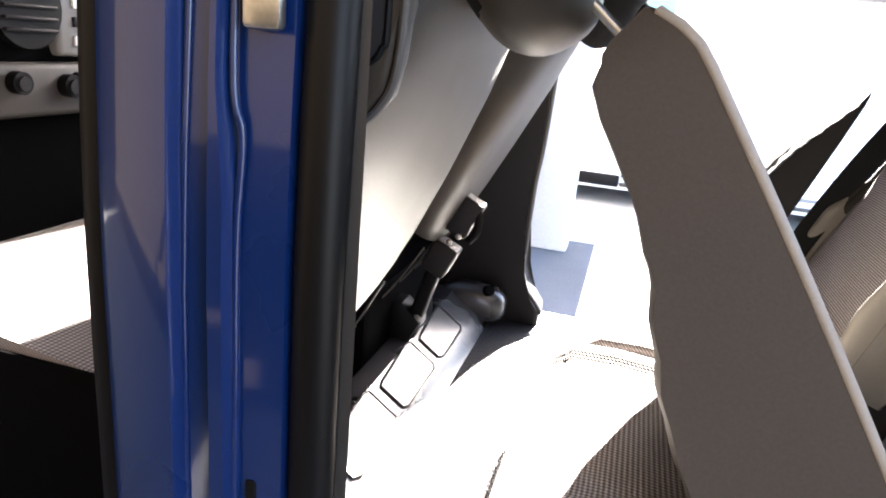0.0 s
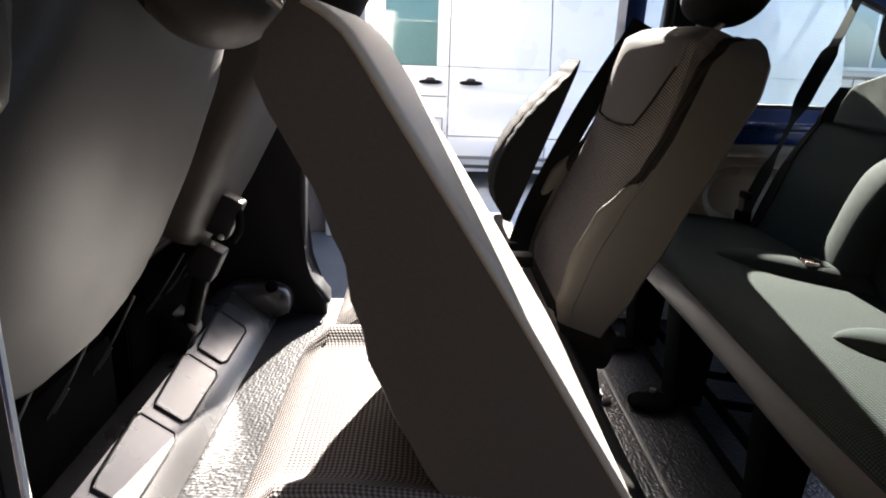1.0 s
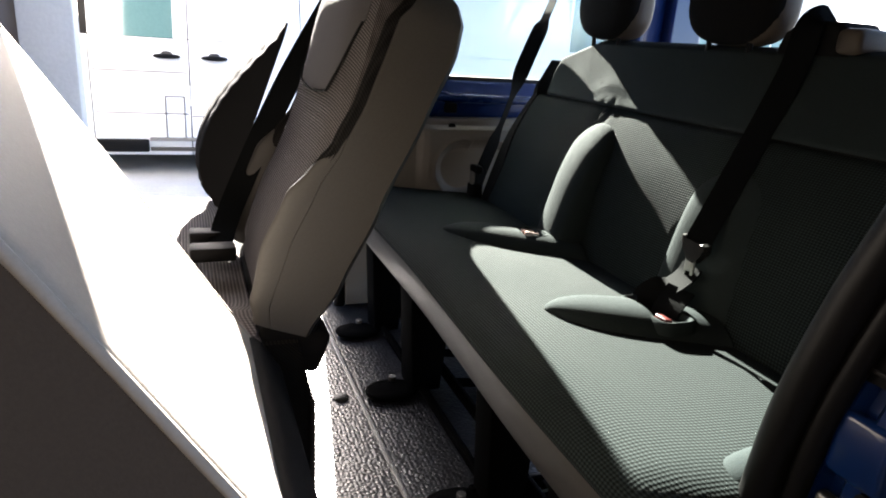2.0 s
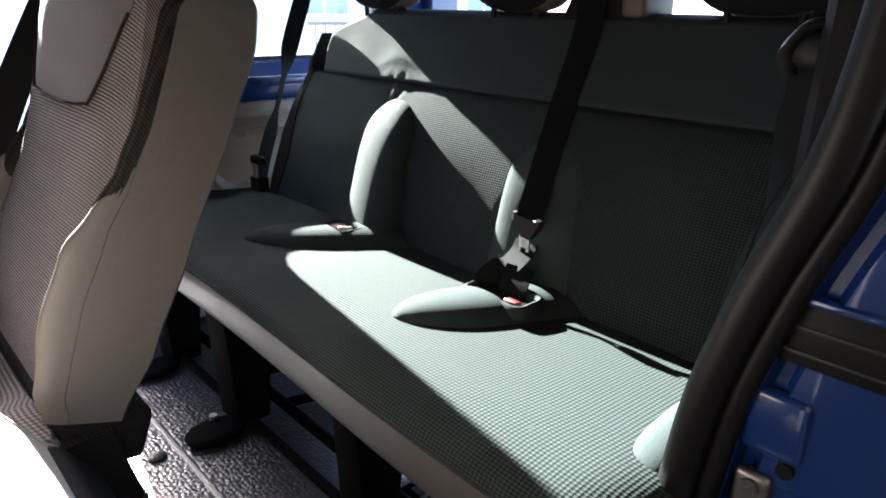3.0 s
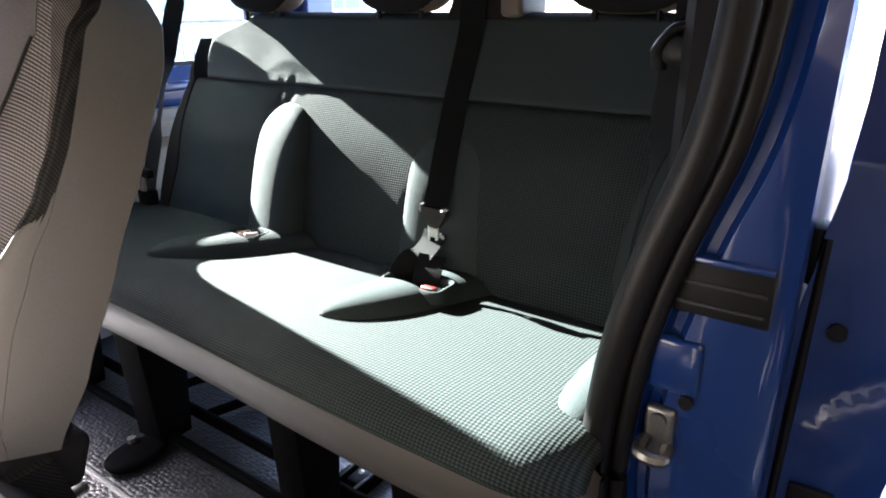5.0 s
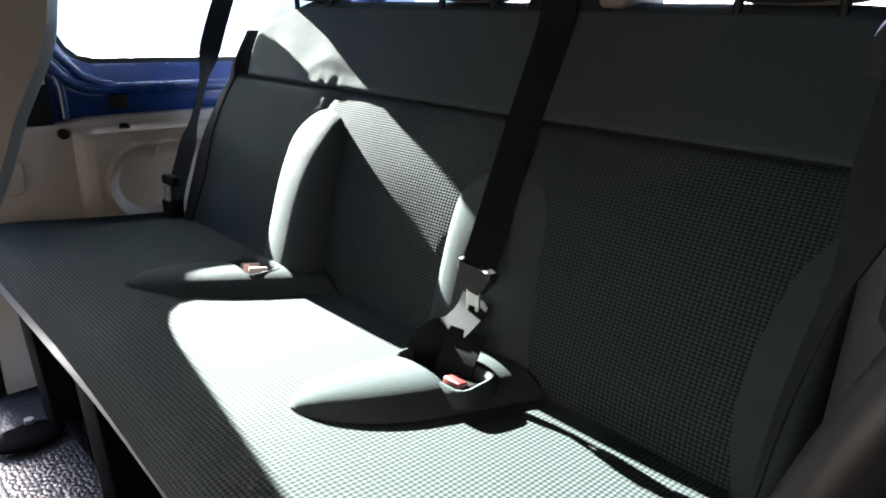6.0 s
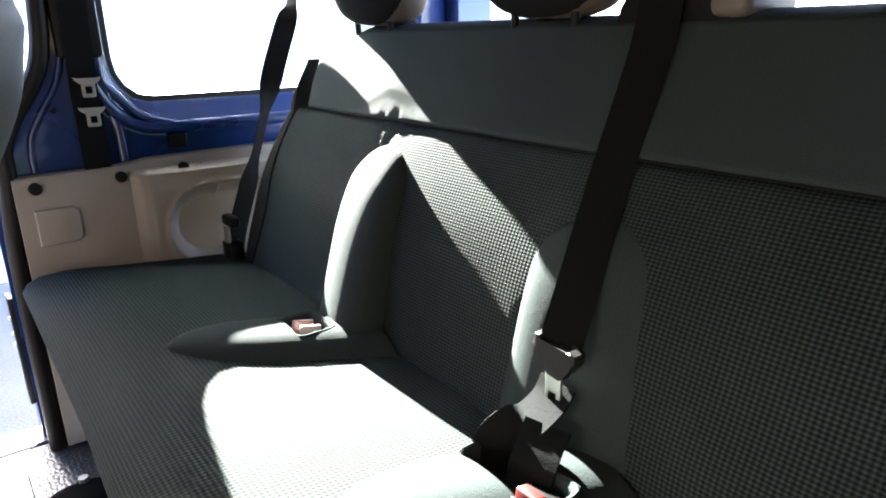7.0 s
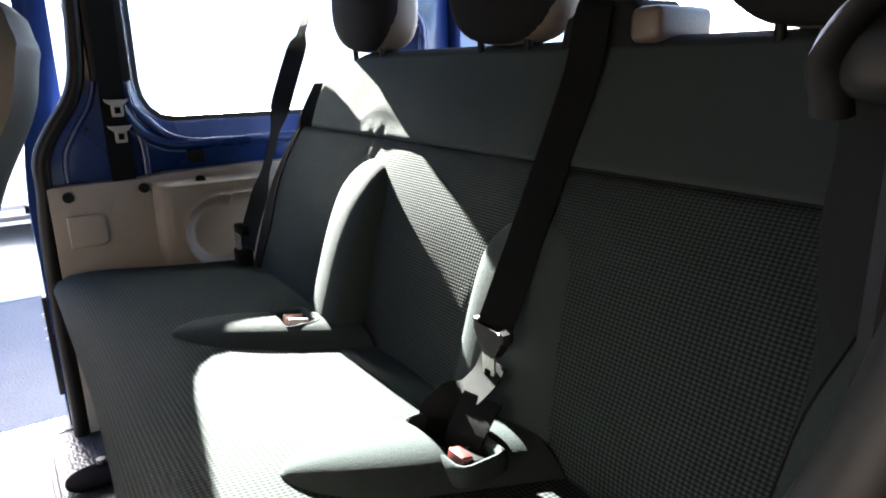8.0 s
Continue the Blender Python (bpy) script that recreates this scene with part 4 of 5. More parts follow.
# ---- middle row ----
PLAIN = ([(0.0, 0.085), (0.04, 0.108), (0.10, 0.112), (0.30, 0.104), (0.42, 0.094), (0.55, 0.090), (0.585, 0.068), (0.61, 0.015)],
         [(0.0, 0.125), (0.04, 0.155), (0.13, 0.167), (0.20, 0.161), (0.27, 0.150), (0.33, 0.131), (0.395, 0.108), (0.46, 0.096), (0.53, 0.094), (0.56, 0.090), (0.585, 0.070), (0.61, 0.015)])
WINGED = ([(0.0, 0.086), (0.04, 0.098), (0.15, 0.100), (0.24, 0.092), (0.32, 0.078), (0.40, 0.070), (0.53, 0.066), (0.575, 0.050), (0.61, 0.008)],
          [(0.0, 0.104), (0.04, 0.120), (0.13, 0.130), (0.21, 0.124), (0.27, 0.110), (0.33, 0.094), (0.40, 0.086), (0.52, 0.082), (0.575, 0.066), (0.61, 0.028)])
FACE_LINE = [(0.0, 0.096), (0.10, 0.108), (0.30, 0.098), (0.42, 0.103), (0.56, 0.112), (0.59, 0.096), (0.61, 0.05)]
REAR_LINE = [(0.0, -0.016), (0.10, 0.004), (0.24, 0.017), (0.42, 0.032), (0.52, 0.042), (0.57, 0.037), (0.595, 0.026), (0.61, 0.008)]
LEAF_LINE = [(0.61 * k / 12, v) for k, v in enumerate((0.02, 0.062, 0.082, 0.091, 0.093, 0.090, 0.083, 0.073, 0.060, 0.045, 0.028, 0.012, 0.003))]
LEAFED = (LEAF_LINE, LEAF_LINE)
FULL = 0.61


def row_seat(m, w, label, headrest=True, plain=False, hide=None):
    """A row seat's back: vinyl shell and wings, woven front, dark edge bands, smooth head panel, piping."""
    root = thing("row_seat", m, label, "van seat", "middle row seats")
    DEPTH, WINGS = LEAFED if hide else PLAIN if plain else WINGED
    shell_hide = hide or (SHADED_VINYL if plain else VINYL)
    def half(s):
        return w / 2 * (1 - 0.07 * blend([(0.40, 0.0), (0.61, 1.0)], s)) - 0.022 * max(0.0, (s - 0.55) / 0.06) ** 2
    def rear(q, s):
        edge = 1 - abs(q) ** 8
        corner = max(0.0, (abs(q) - 0.72) / 0.28)
        if plain:
            return 0.007 + 0.003 * bump_at(s, 0.3, 0.2) - 0.005 * max(0.0, (abs(q) - 0.94) / 0.06) ** 2 - 0.03 * max(0.0, (s - 0.54) / 0.07) ** 2
        if hide:
            return 0.004 * edge
        return blend(REAR_LINE, s) + 0.012 * edge - 0.010 * corner ** 2.2
    heights = list(np.linspace(0.0, 0.52, 34)) + list(np.linspace(0.53, FULL - 0.004, 12))
    rings = []
    for s in heights:
        d = blend(DEPTH, s)
        up = blend(WINGS, s) - d if plain else 0.0
        ring = [(-d * (1 - 0.04 * abs(q) ** 14) - up * blend([(0.6, 0.0), (0.85, 1.0)], abs(q)) * (1 - 0.06 * abs(q) ** 20), half(s) * q, s) for q in np.linspace(-1, 1, 45)]
        rings.append(ring + [(rear(q, s), half(s) * q, s) for q in np.linspace(1, -1, 61)])
    part("shell", loft(rings), shell_hide, root, "dark cloth shell" if hide else "vinyl shell in a shaded tone" if plain else "pale grey vinyl shell")
    # paler copy of the shell's vinyl: the lit rear is put into the colour
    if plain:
        part("rear_panel", loft([[(rear(q, s) + 0.0035 - 0.003 * abs(q) ** 30, half(s) * q * 0.992, s) for q in np.linspace(-1, 1, 61)] + [(rear(q, s) - 0.004, half(s) * q * 0.992, s) for q in (1, -1)] for s in np.linspace(0.004, FULL - 0.012, 40)]), LIT_VINYL, root, "vinyl rear panel in a lit tone")
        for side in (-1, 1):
            part("edge_piping", tube([(rear(side, s) + 0.003, side * (half(s) - 0.003), s) for s in np.linspace(0.0, FULL - 0.014, 30)], 0.0052, 10, side=(1, 0, 0)), LIT_VINYL, root, "vinyl edge piping in a lit tone")
    if hide:
        part("front_pad", loft([[(-blend(DEPTH, q) - 0.004 + 0.012 * abs(u) ** 3, half(q) * 0.8 * u, q) for u in np.linspace(-1, 1, 15)] + [(-blend(DEPTH, q) * 0.5, half(q) * 0.8 * u, q) for u in (1, -1)] for q in np.linspace(0.03, 0.55, 30)]), FABRIC_DARK, root, "black woven front pad")
        return root
    def seam(q):
        a = abs(q)
        return 0.382 + 0.006 * (a / 0.47) ** 2 if a < 0.60 else 0.388 + 0.12 * ((a - 0.60) / 0.38) ** 1.3
    def face(q, s):
        a = abs(q)
        mid = 0.022 * (1 - a ** 2) + 0.014 * (1 - a ** 2) * bump_at(s, 0.15, 0.12)
        if plain:
            return blend(DEPTH, s) - 0.022 + mid * 0.75
        return blend(FACE_LINE, s) * (1 - 0.17 * a ** 7)
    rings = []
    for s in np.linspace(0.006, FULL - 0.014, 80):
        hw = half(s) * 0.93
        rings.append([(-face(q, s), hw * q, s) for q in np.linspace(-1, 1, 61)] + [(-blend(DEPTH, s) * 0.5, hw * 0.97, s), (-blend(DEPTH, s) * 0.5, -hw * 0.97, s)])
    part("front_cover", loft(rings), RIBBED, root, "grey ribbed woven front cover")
    grid = []
    for j in range(18):
        row = []
        for k in range(31):
            q = -1.0 + 2.0 * k / 30
            v = seam(q)
            s = v + 0.003 + (0.582 - v - 0.003) * j / 17
            row.append((-face(q * 0.86 / 0.93, s) - 0.0015 - 0.0045 * (math.sin(math.pi * k / 30) * math.sin(math.pi * (j + 0.15) / 17.3)) ** 0.35, half(s) * q * 0.86, s))
        grid.append(row)
    part("head_panel", loft([r + [(x + 0.012, y, z) for x, y, z in r[::-1]] for r in grid]), CLOTH_MID, root, "smooth grey head panel")
    part("seam", tube([(-face(q * 0.86 / 0.93, seam(q)) - 0.004, half(seam(q)) * q * 0.86, seam(q)) for q in np.linspace(-0.99, 0.99, 60)], 0.0020, 6), CLOTH_DARK, root)
    def rim(side, s0, s1, n, grow, taper=0.0):
        """A rounded edge pad along one side, between two heights."""
        out = []
        for s in np.linspace(s0, s1, n):
            d, p, h = blend(DEPTH, s) * 0.97, blend(WINGS, s) + grow, half(s)
            k = math.sqrt(min(1.0, max(0.02, (s1 - s) / taper))) if taper else 1.0
            p = d + (p - d) * k
            ring = []
            for a in np.linspace(0, math.pi, 15):
                c = math.cos(a)
                ring.append((-(d + (p - d) * math.sin(a) ** 0.75), side * (h * (0.999 - 0.056 * k) + h * 0.056 * k * c), s))
            out.append(ring)
        return loft(out)
    for side in (-1, 1):
        if plain:
            continue
        part("wing", rim(side, 0.0, 0.335, 40, 0.004, 0.10), VINYL, root, "pale grey vinyl side wing")
        part("edge_band", rim(side, 0.20, FULL - 0.012, 34, -0.004), FABRIC_DARK, root, "black woven edge band")
    if headrest:
        hx, hz = (-0.112, 0.728) if plain else (-0.02, 0.715)
        head = part("headrest", pillow(hx, 0, hz, 0.072 if plain else 0.055, 0.14, 0.100 if plain else 0.085, 2.5), CLOTH_DARK, root, "dark headrest")
        if plain:
            part("head_shell", pillow(hx + 0.002, 0, hz - 0.012, 0.0715, 0.139, 0.0985, 2.5), BROWN, head, "brown plastic headrest shell")
        for d in (-0.05, 0.05):
            part("post", tube([(-0.04, d, 0.57), (hx * 0.6, d, hz - 0.07)], 0.006, 10), STEEL, head)
    part("hinge_cover", box(-0.09, 0.02, -w / 2 + 0.01, w / 2 - 0.01, -0.07, 0.01, 0.015, 3), CLOTH_DARK, root, "dark cloth skirt at the hinge")
    for d in (-1, 1):
        part("hinge_plate", box(-0.07, -0.01, d * (w / 2 - 0.02) - 0.006, d * (w / 2 - 0.02) + 0.006, -0.12, 0.03, 0.004), BLACK, root, "black steel hinge plate")
    return root


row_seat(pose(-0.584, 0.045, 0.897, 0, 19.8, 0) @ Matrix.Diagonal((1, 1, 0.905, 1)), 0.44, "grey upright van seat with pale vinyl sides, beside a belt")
row_seat(pose(-0.695, 0.56, 0.945, 0, 20, 0) @ Matrix.Diagonal((1, 1, 0.735, 1)), 0.20, "low dark van seat by the far door", headrest=False, hide=CLOTH_DARK)
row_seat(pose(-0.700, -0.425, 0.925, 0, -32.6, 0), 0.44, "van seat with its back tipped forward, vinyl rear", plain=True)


def row_cushion(x0, x1, y0, y1, label):
    root = thing("seat_cushion", pose((x0 + x1) / 2, (y0 + y1) / 2, 0.55), label, "seat cushion", "middle row cushions")
    prof = [(0.0, 0.0), (0.0, 0.03), (0.02, 0.055), (0.06, 0.068), (0.14, 0.066), (0.25, 0.056), (0.38, 0.05), (1.0, 0.0)]
    rings = []
    n = 40
    for k in range(n + 1):
        q = -1 + 2 * k / n
        y = (y0 + y1) / 2 + (y1 - y0) / 2 * q
        e = max(0.0, (abs(q) - 0.93) / 0.07)
        pull = 1 - math.sqrt(max(0.0, 1 - e * e))
        side = 0.016 * bump_at(abs(q), 0.82, 0.1)
        rings.append([(x, y, z) for x, z in [(x0 + 0.03 * pull, 0.85), (x0 - 0.006 + 0.04 * pull, 0.875), (x0 + 0.01 + 0.04 * pull, 0.905 - 0.02 * pull), (x0 + 0.05, 0.928 - 0.04 * pull + side), (x0 + 0.12, 0.93 - 0.045 * pull + side), (x0 + 0.22, 0.922 - 0.045 * pull + side), (x1 - 0.02, 0.91 - 0.04 * pull + side), (x1, 0.88), (x1, 0.85)]])
    part("pad", loft(rings), FABRIC_MID, root, "grey woven seat pad", world=True)
    part("base", box(x0 + 0.004, x1 - 0.004, y0 + 0.004, y1 - 0.004, 0.775, 0.852, 0.02, 3), VINYL, root, "pale vinyl seat base", world=True)
    part("pedestal", prism([(x0 + 0.08, 0.78), (x1 - 0.05, 0.78), (x1 - 0.02, 0.553), (x0 + 0.12, 0.553)], 1, y0 + 0.06, y1 - 0.06, 0.01), DARK_PLASTIC, root, "dark seat pedestal", world=True)
    return root


row_cushion(-1.12, -0.69, -0.69, -0.192, "grey woven seat cushion under the tipped back")
double = row_cushion(-1.08, -0.66, -0.190, 0.70, "double grey woven seat cushion in the sun")
part("skirt", loft([[(x + 0.006 * math.sin(30 * y), y, z) for x, z in [(-0.69, 0.90), (-0.625, 0.90), (-0.602, 0.80), (-0.60, 0.556), (-0.66, 0.556), (-0.68, 0.74)]] for y in np.linspace(-0.18, 0.34, 20)]), FABRIC_DARK, double, "dark woven skirt hanging from the seat", world=True)
part("skirt_edge", prism([(-0.602, 0.80), (-0.594, 0.80), (-0.592, 0.556), (-0.60, 0.556)], 1, -0.186, 0.34, 0.002), DARK_PLASTIC, double, world=True)
belt = thing("seat_belt", pose(-0.7, 0.2, 0.95), "black seat belt across the upright seat", "seat belt", "seat belts")
part("webbing", ribbon(smooth_line([(-0.46, 0.275, 1.45), (-0.575, 0.262, 1.25), (-0.665, 0.245, 1.06), (-0.70, 0.20, 0.99), (-0.715, 0.16, 0.955)], 8), [(-0.35, -0.9, 0.2)], 0.048), WEB, belt, world=True)
for y in (0.10, 0.20):
    part("buckle", box(-0.77, -0.69, y - 0.022, y + 0.022, 0.945, 0.972, 0.006), BLACK, belt, "black buckle", world=True)


# ---- front seats ----
def front_seat(y0, y1, x, label, recline=23):
    w = y1 - y0
    root = thing("front_seat", pose(x, (y0 + y1) / 2, 0.90, 0, recline, 0), label, "van seat", "front seats")
    rings = []
    for s in np.linspace(0.022, 0.62, 44):
        hw = w / 2 * blend([(0.022, 0.40), (0.03, 0.52), (0.05, 0.68), (0.09, 0.82), (0.16, 0.94), (0.28, 1.0), (0.42, 0.96), (0.55, 0.80), (0.62, 0.58)], s)
        ring = []
        for a in np.linspace(0, 2 * math.pi, 56, endpoint=False):
            c, d = math.cos(a), math.sin(a)
            ring.append((-0.06 + 0.068 * math.copysign(abs(c) ** 0.42, c), hw * math.copysign(abs(d) ** 0.34, d), s))
        rings.append(ring)
    part("back_shell", loft(rings), SHELL_VINYL, root, "grey vinyl back shell")
    head = part("headrest", pillow(0.03, 0.0, 0.69, 0.065, 0.14, 0.105, 2.5), CLOTH_DARK, root, "dark headrest")
    part("head_trim", tube([(0.03 + 0.05 * math.cos(a), 0.105 * math.sin(a), 0.632) for a in np.linspace(0, 6.2, 24)], 0.008, 8), VINYL, head)
    for d in (-0.05, 0.05):
        part("post", tube([(-0.02, d, 0.56), (0.02, d, 0.64)], 0.006, 10), STEEL, head)
    cush = loft([[(px, py, pz) for px, pz in [(-0.60, -0.02), (-0.62, 0.01), (-0.58, 0.06), (-0.4, 0.07), (-0.1, 0.03), (-0.08, -0.02)]] for py in np.linspace(-w / 2, w / 2, 12)])
    part("cushion", cush, FABRIC_MID, root, "grey woven cushion").matrix_basis = pose(0, 0, 0.035, 0, -recline, 0)
    # frame and side sheet are near black to paint the shade under the seat
    part("seat_frame", box(-0.50, -0.08, -w / 2 + 0.01, w / 2 - 0.01, -0.48, -0.085, 0.02), SHADE_BLACK, root).matrix_basis = pose(0, 0, 0, 0, -recline, 0)
    part("side_shade", box(-0.60, -0.08, -w / 2 - 0.008, -w / 2 - 0.001, -0.30, 0.072, 0.003), SHADE_BLACK, root, "near-black sheet for shade on the seat side").matrix_basis = pose(0, 0, 0, 0, -recline, 0)
    for k in range(4):
        d = -w / 2 + 0.10 + k * (w - 0.2) / 3
        part("spring", tube(smooth_line([(0.0, d, 0.03), (-0.01, d, -0.08), (-0.03, d - 0.004, -0.20), (-0.04, d + 0.006, -0.27), (-0.03, d + 0.016, -0.20), (-0.012, d + 0.018, -0.10)], 5), 0.0022, 6), PLASTIC, root, "bare wire spring")
    return root


front_seat(-0.66, 0.01, -1.462, "pale grey vinyl front seat back beside the pillar")
front_seat(0.07, 0.63, -1.466, "pale grey front seat back in the shade", 27)
recliner = thing("seat_recliner", pose(-1.46, 0.45, 0.55), "dark seat recliner and belt anchor beside the front seat", "seat part")


part("recliner_cover", leaning_box(-1.388, 0.270, 0.992, 0.062, 0.050, 0.100, 26), DARK_PLASTIC, recliner, world=True)
anchor = part("belt_anchor", leaning_box(-1.436, 0.268, 0.880, 0.066, 0.060, 0.084, 26), DARK_PLASTIC, recliner, world=True)
for dx, dz in ((-1.392, 0.945), (-1.414, 0.928)):
    part("bolt", pillow(dx, 0.243, dz, 0.008, 0.005, 0.008, 2, 12, 8), STEEL, anchor, world=True)
part("belt_loop", tube(smooth_line([(-1.372, 0.262, 0.93), (-1.350, 0.250, 0.965), (-1.352, 0.252, 1.01), (-1.372, 0.262, 1.03)], 5), 0.010, 8, 0.5, (0, 1, 0)), BLACK, recliner, world=True)
part("foot_bracket", prism([(-1.57, 0.64), (-1.50, 0.64), (-1.47, 0.70), (-1.52, 0.75), (-1.57, 0.75)], 1, 0.24, 0.31, 0.008), BLACK, recliner, world=True)
part("bracket_cap", pillow(-1.485, 0.275, 0.705, 0.018, 0.03, 0.022, 2.5), PIPING, recliner, world=True)
part("upright", leaning_box(-1.486, 0.272, 0.72, 0.036, 0.040, 0.26, 16), BLACK, recliner, world=True)
# ---- dashboard ----
dash = thing("dashboard", pose(-2.4, 0.0, 0.5), "grey van dashboard with air vent and heater knobs", "dashboard")
# body near black: shade below the console is put into its colour
part("body", loft([[(x, y, z) for x, z in [(-2.75, 0.42), (-2.36, 0.42), (-2.30, 0.88), (-2.33, 1.10), (-2.30, 1.20), (-2.33, 1.42), (-2.42, 1.50), (-2.75, 1.5)]] for y in np.linspace(-0.8, 0.8, 12)]), SHADE_BLACK, dash, world=True)
console = part("console", box(-2.36, -2.285, 0.0, 0.40, 1.275, 1.48, 0.012, 3), PIPING, dash, "silver centre console", world=True)
lower = part("heater_panel", box(-2.345, -2.285, -0.25, 0.40, 1.145, 1.262, 0.015, 3), PLASTIC, dash, "grey heater panel", world=True)
vent = part("air_vent", tube([(-2.30, -0.075, 1.375), (-2.28, -0.075, 1.375)], 0.085, 24), BLACK, dash, "black air vent", world=True)
for k in range(5):
    part("vane", box(-2.285, -2.27, -0.14, -0.01, 1.325 + 0.024 * k, 1.332 + 0.024 * k, 0.002), DARK_PLASTIC, vent, world=True)
for y, z, r in ((-0.12, 1.222, 0.024), (0.011, 1.212, 0.026), (0.072, 1.21, 0.026), (0.04, 1.232, 0.010)):
    knob = part("knob", tube([(-2.29, y, z), (-2.262, y, z)], r, 20), BLACK, lower, world=True)
    part("knob_cap", tube([(-2.264, y, z), (-2.256, y, z)], r * 0.62, 16), DARK_PLASTIC, knob, world=True)
for j in range(3):
    for k in range(4):
        part("button", box(-2.288, -2.278, 0.04 + 0.03 * k, 0.062 + 0.03 * k, 1.30 + 0.04 * j, 1.322 + 0.04 * j, 0.003), DARK_PLASTIC if (j + k) % 2 else WHITE, console, world=True)
part("dial", tube([(-2.288, 0.085, 1.365), (-2.272, 0.085, 1.365)], 0.022, 20), DARK_PLASTIC, console, world=True)

# ---- outside ----
van = thing("white_van", pose(-0.4, 3.8, 0.0), "white panel van parked alongside, dark door handles", "van")
side = []
for z, y in [(0.44, 3.95), (0.46, 3.86), (0.56, 3.82), (0.60, 3.80), (0.74, 3.80), (0.76, 3.806), (0.95, 3.79), (1.15, 3.80), (1.24, 3.82)]:
    side.append((y, z))
def van_shell(x0, x1, pts, deep):
    return loft([[(x, y, z) for y, z in pts] + [(x, pts[-1][0] + deep, pts[-1][1]), (x, pts[0][0] + deep, pts[0][1])] for x in (x0, x0 + 0.008, x1 - 0.008, x1)])
for name, x0, x1 in (("front_door", -1.36, -0.762), ("sliding_panel", -0.754, -0.012), ("rear_panel", -0.004, 2.2), ("front_wing", -2.6, -1.368)):
    part(name, van_shell(x0, x1, side, 0.06), WHITE, van, world=True)
top = [(3.82, 1.245), (3.86, 1.45), (3.93, 1.70), (4.05, 1.90), (4.30, 1.97)]
part("door_frame", van_shell(-0.85, -0.762, top[:4], 0.06), WHITE, van, world=True)
part("upper_side", van_shell(-0.754, -0.012, top, 0.06), WHITE, van, world=True)
part("upper_rear", van_shell(-0.004, 2.2, top, 0.06), WHITE, van, world=True)
part("screen_pillar", van_shell(-1.36, -1.24, top[:4], 0.06), WHITE, van, world=True)
part("roof", box(-1.6, 2.2, 3.95, 5.6, 1.93, 1.99, 0.02), WHITE, van, world=True)
part("far_side", box(-2.6, 2.2, 5.6, 5.7, 0.45, 1.95, 0.03), WHITE, van, world=True)
# opaque teal pane: the sky reflected in the glass is put into its colour
part("door_window", loft([[(x, y + 0.012, z) for y, z in top[:4]] + [(x, y + 0.018, z) for y, z in top[:4][::-1]] for x in (-1.25, -0.84)]), TEAL, van, "door window, sky reflection put into its teal colour", world=True)
part("cab_inside", box(-1.6, -0.5, 4.3, 4.4, 0.9, 1.6, 0.02), DARK_PLASTIC, van, world=True)
for x in (-0.945, -0.645):
    handle = part("door_handle", pillow(x + 0.05, 3.775, 1.13, 0.085, 0.022, 0.016, 2.6), BLACK, van, "dark door handle", world=True)
    part("handle_boss", pillow(x + 0.05, 3.785, 1.145, 0.035, 0.02, 0.018, 2.4), PLASTIC, handle, world=True)
for z in (0.575, 0.505):
    part("rub_strip", box(-1.030, 2.2, 3.795, 3.83, z - 0.012, z + 0.012, 0.005), PIPING if z > 0.55 else PLASTIC, van, "grey rub strip", world=True)
part("corner_strip", box(-1.40, -1.036, 3.790, 3.83, 0.485, 0.572, 0.012, 3), BLACK, van, "black bumper strip", world=True)
# grey strips paint the shade along the body creases
for x0, x1, z, y in ((-1.35, -0.77, 1.026, 3.7925), (-1.35, -0.77, 0.750, 3.803), (-0.75, 2.19, 0.735, 3.8005)):
    part("crease_shade", box(x0, x1, y - 0.003, y + 0.006, z - 0.0045, z + 0.0045, 0.002), PIPING, van, world=True)
for x0, x1, z0, z1 in ((-0.922, -0.916, 0.59, 0.868), (-0.802, -0.796, 0.59, 0.868), (-0.92, -0.80, 0.864, 0.869)):
    part("flap_joint", box(x0, x1, 3.789, 3.80, z0, z1, 0.001), PLASTIC, van, world=True)
part("underbody", box(-2.5, 2.1, 4.0, 5.5, 0.45, 0.62, 0.02), RUBBER, van, world=True)
for x in (-2.15, 1.35):
    wheel = part("wheel", tube([(x, 3.86, 0.56), (x, 4.06, 0.56)], 0.258, 32), RUBBER, van, "black tyre", world=True)
    part("rim", tube([(x, 3.85, 0.56), (x, 3.9, 0.56)], 0.16, 24), STEEL, wheel, world=True)


van.matrix_basis = Matrix.Translation((-0.85, -1.2, 1.38)) @ Matrix.Scale(1.28, 4) @ Matrix.Translation((0.85, 1.2, -1.38)) @ van.matrix_basis
solid("pavement", box(-30, 30, 3.85, 9.5, 0.002, 0.012, 0.0), PALE, "pale concrete yard under the white van", "pavement", kind="structure")

column = solid("white_column", box(-1.66, -1.365, 3.50, 3.72, 0.0, 3.2, 0.015, 2), CREAM, "white painted column standing before the white van", "column", kind="structure")
solid("wall_beyond", box(-5.5, -1.662, 3.60, 3.80, 0.0, 3.2, 0.01), TRIM, "plain grey-beige wall beside the white column", "wall", kind="structure")

# unseen wall added to hold back near-side light, and the pavement before it
building = thing("building", pose(-4, -2.6, 0), "unseen dark wall added to hold back near-side light", "building")
part("wall", box(-14, 0.5, -3.4, -2.6, 0, 7.5, 0.02), UNSEEN_WALL, building, world=True)
part("plinth", box(-14, 0.55, -2.6, -2.55, 0, 0.4, 0.01), UNSEEN_WALL, building, world=True)
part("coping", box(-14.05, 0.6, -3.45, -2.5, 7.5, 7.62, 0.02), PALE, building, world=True)

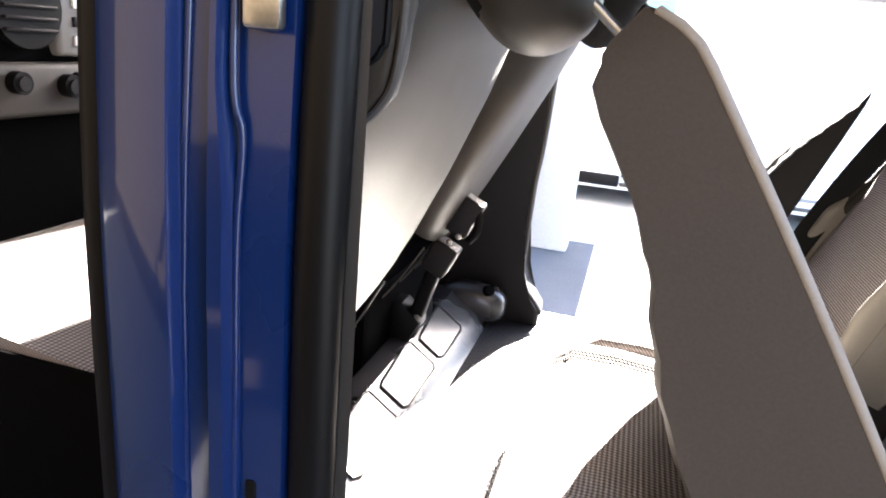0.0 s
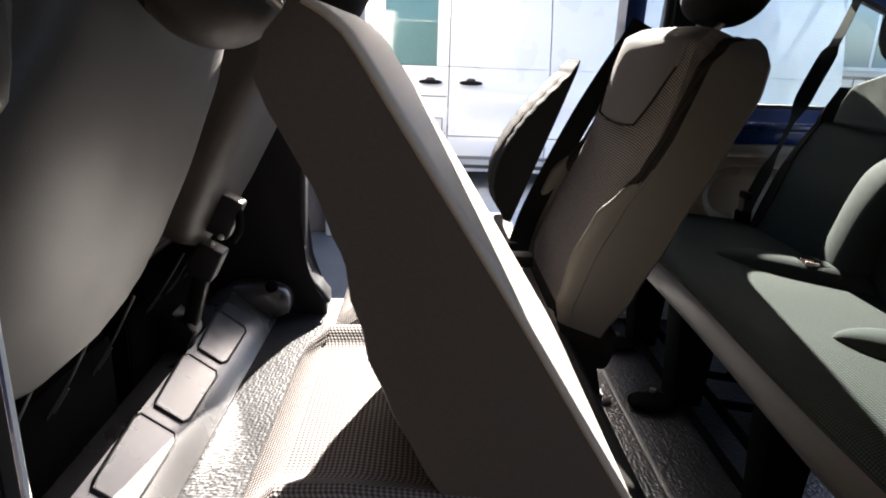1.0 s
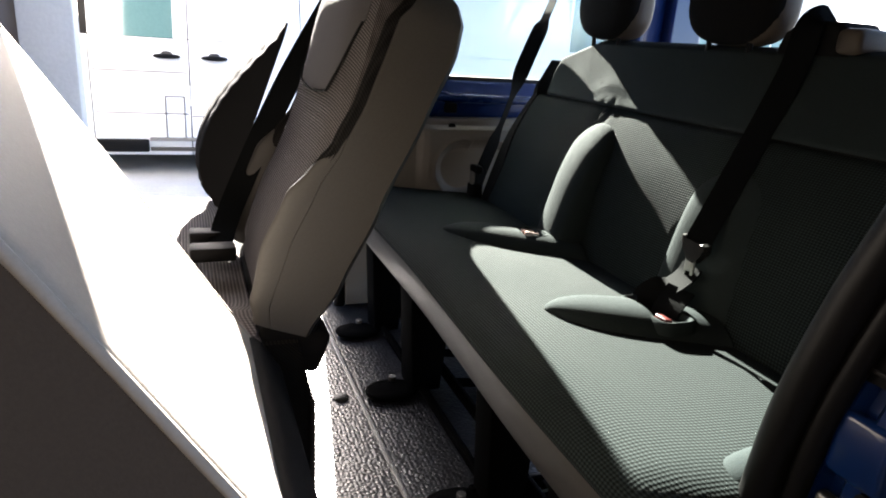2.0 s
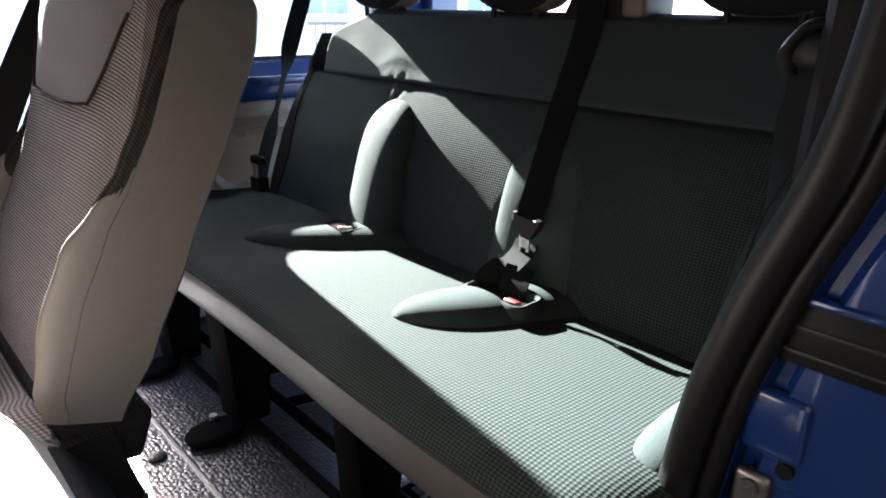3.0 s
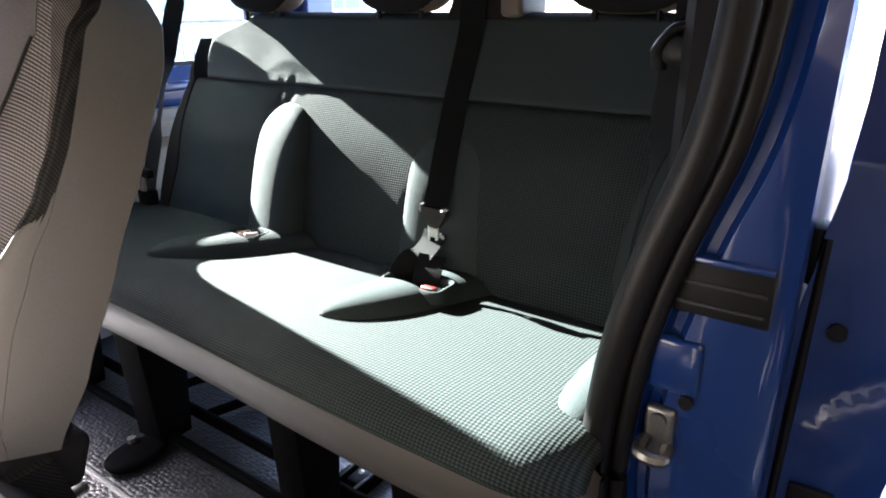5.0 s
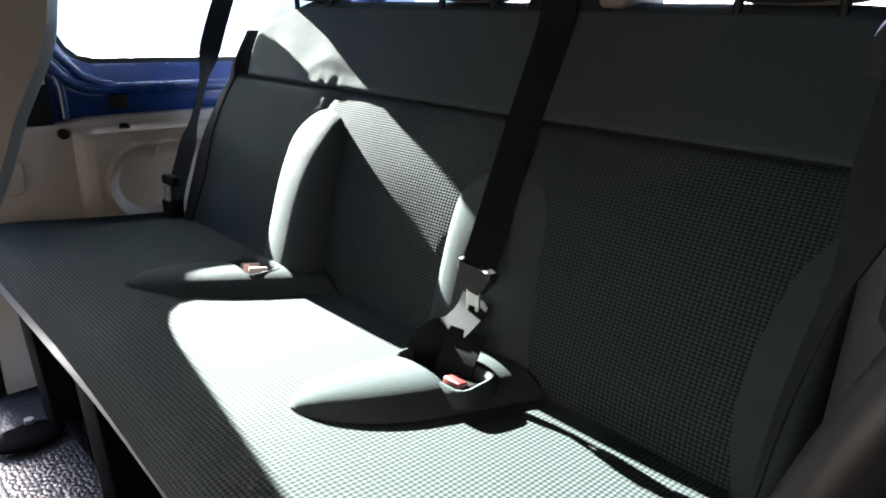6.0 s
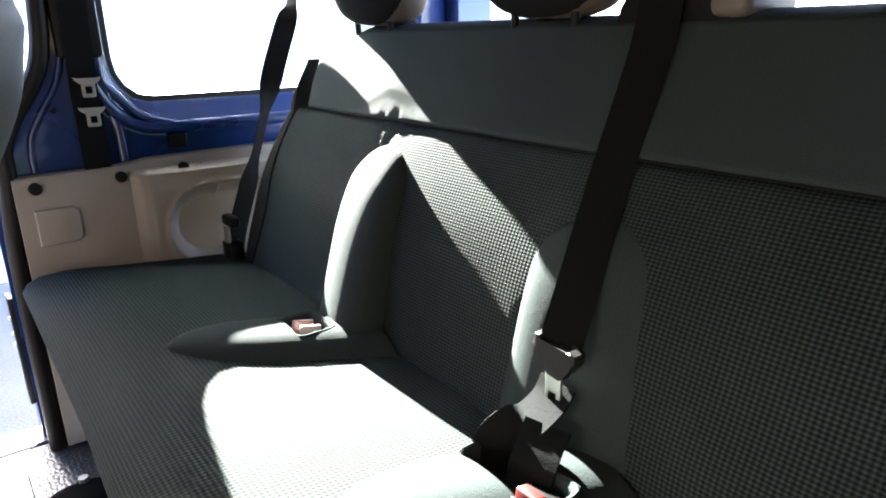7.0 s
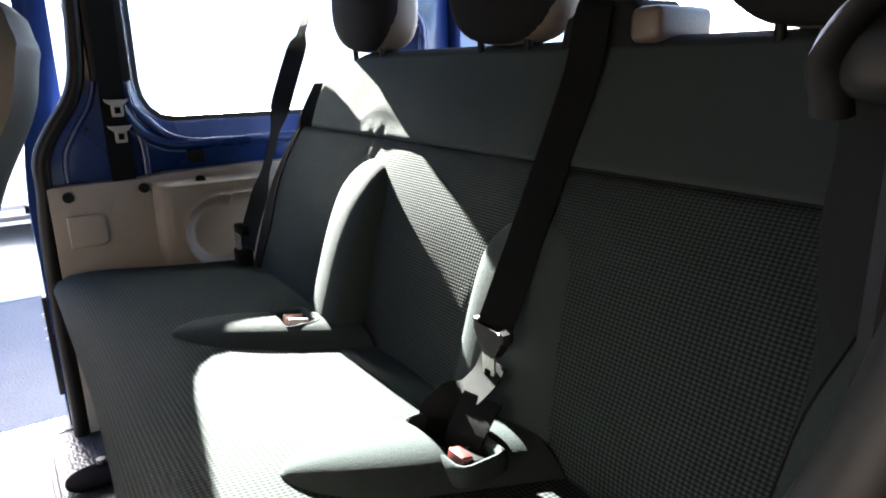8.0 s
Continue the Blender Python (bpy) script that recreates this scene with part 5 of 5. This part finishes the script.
# unseen wall added to close off the light from ahead
solid("wall_front", box(-7.0, -6.6, -2.6, 2.0, 0, 6.0, 0.02), UNSEEN_WALL, "unseen dark wall added ahead of the van", "wall", kind="structure")


# pale building beyond the white van
def far_building():
    root = thing("building", pose(2, 13, 0), "pale low building with dark windows behind the parked vans", "building")
    part("wall", box(-10, 16, 13.0, 13.4, 0, 4.6, 0.02), CREAM, root, "pale cream wall", world=True)
    part("roof", box(-10.3, 16.3, 12.7, 16, 4.6, 4.8, 0.02), PALE, root, world=True)
    for k in range(9):
        x = -8.6 + 2.7 * k
        frame_part = part("window", box(x, x + 1.5, 12.93, 13.0, 1.2, 2.7, 0.02), WHITE, root, "white framed window", world=True)
        for j in range(2):
            part("pane", box(x + 0.07 + 0.7 * j, x + 0.70 + 0.7 * j, 12.92, 12.94, 1.28, 2.62, 0), TEAL, frame_part, world=True)
    return root


far_building()
fence = thing("railing", pose(3.0, 9.0, 0), "thin grey metal railing before the pale building", "railing")
part("top_rail", tube([(0.0, 9.0, 1.15), (7.0, 9.0, 1.15)], 0.025, 8), PLASTIC, fence, world=True)
part("bottom_rail", tube([(0.0, 9.0, 0.2), (7.0, 9.0, 0.2)], 0.02, 8), PLASTIC, fence, world=True)
for k in range(36):
    part("bar", tube([(0.1 + 0.195 * k, 9.0, 0.0), (0.1 + 0.195 * k, 9.0, 1.15)], 0.01, 6), PLASTIC, fence, world=True)


# tree behind the near side of the van
def tree(x, y, height, label, seed):
    rnd = random.Random(seed)
    root = thing("tree", pose(x, y, 0), label, "tree")
    part("trunk", tube(smooth_line([(0, 0, 0), (0.05, 0.03, height * 0.3), (-0.05, 0.05, height * 0.6), (0.02, 0, height * 0.85)], 5), 0.11, 10), BARK, root)
    for k in range(7):
        a, z = rnd.uniform(0, 6.28), height * rnd.uniform(0.35, 0.7)
        part("limb", tube([(0, 0, z), (0.5 * math.cos(a), 0.5 * math.sin(a), z + 0.35), (1.0 * math.cos(a), 1.0 * math.sin(a), z + 0.9)], 0.035, 6), BARK, root)
    verts, faces = [], []
    for k in range(2600):
        u = Vector((rnd.gauss(0, 0.55), rnd.gauss(0, 0.55), rnd.gauss(0, 0.5)))
        c = Vector((u.x * 1.1, u.y * 1.1, height * 0.68 + u.z * height * 0.25))
        n = Vector((rnd.uniform(-1, 1), rnd.uniform(-1, 1), rnd.uniform(-0.3, 1))).normalized()
        p = n.orthogonal().normalized() * rnd.uniform(0.05, 0.09)
        q = n.cross(p)
        b = len(verts)
        verts += [c - p, c + q * 0.45 + n * 0.01, c + p, c - q * 0.45 + n * 0.01]
        faces.append((b, b + 1, b + 2, b + 3))
    me = bpy.data.meshes.new("crown")
    me.from_pydata(verts, [], faces)
    me.materials.append(LEAF)
    crown = new("crown", me)
    crown.parent = root
    tagged(crown, "light green leaves", kind="stuff")
    return root


tree(6.5, -1.7, 4.6, "young tree with light green leaves behind the van", 3)
tree(9.5, -3.6, 5.4, "green tree farther behind the van", 8)
solid("pavement", box(0.9, 30, -4.5, -0.2, 0.002, 0.03, 0.0), PAVING, "ribbed paving behind the van, darkened for shade", "pavement", kind="structure")
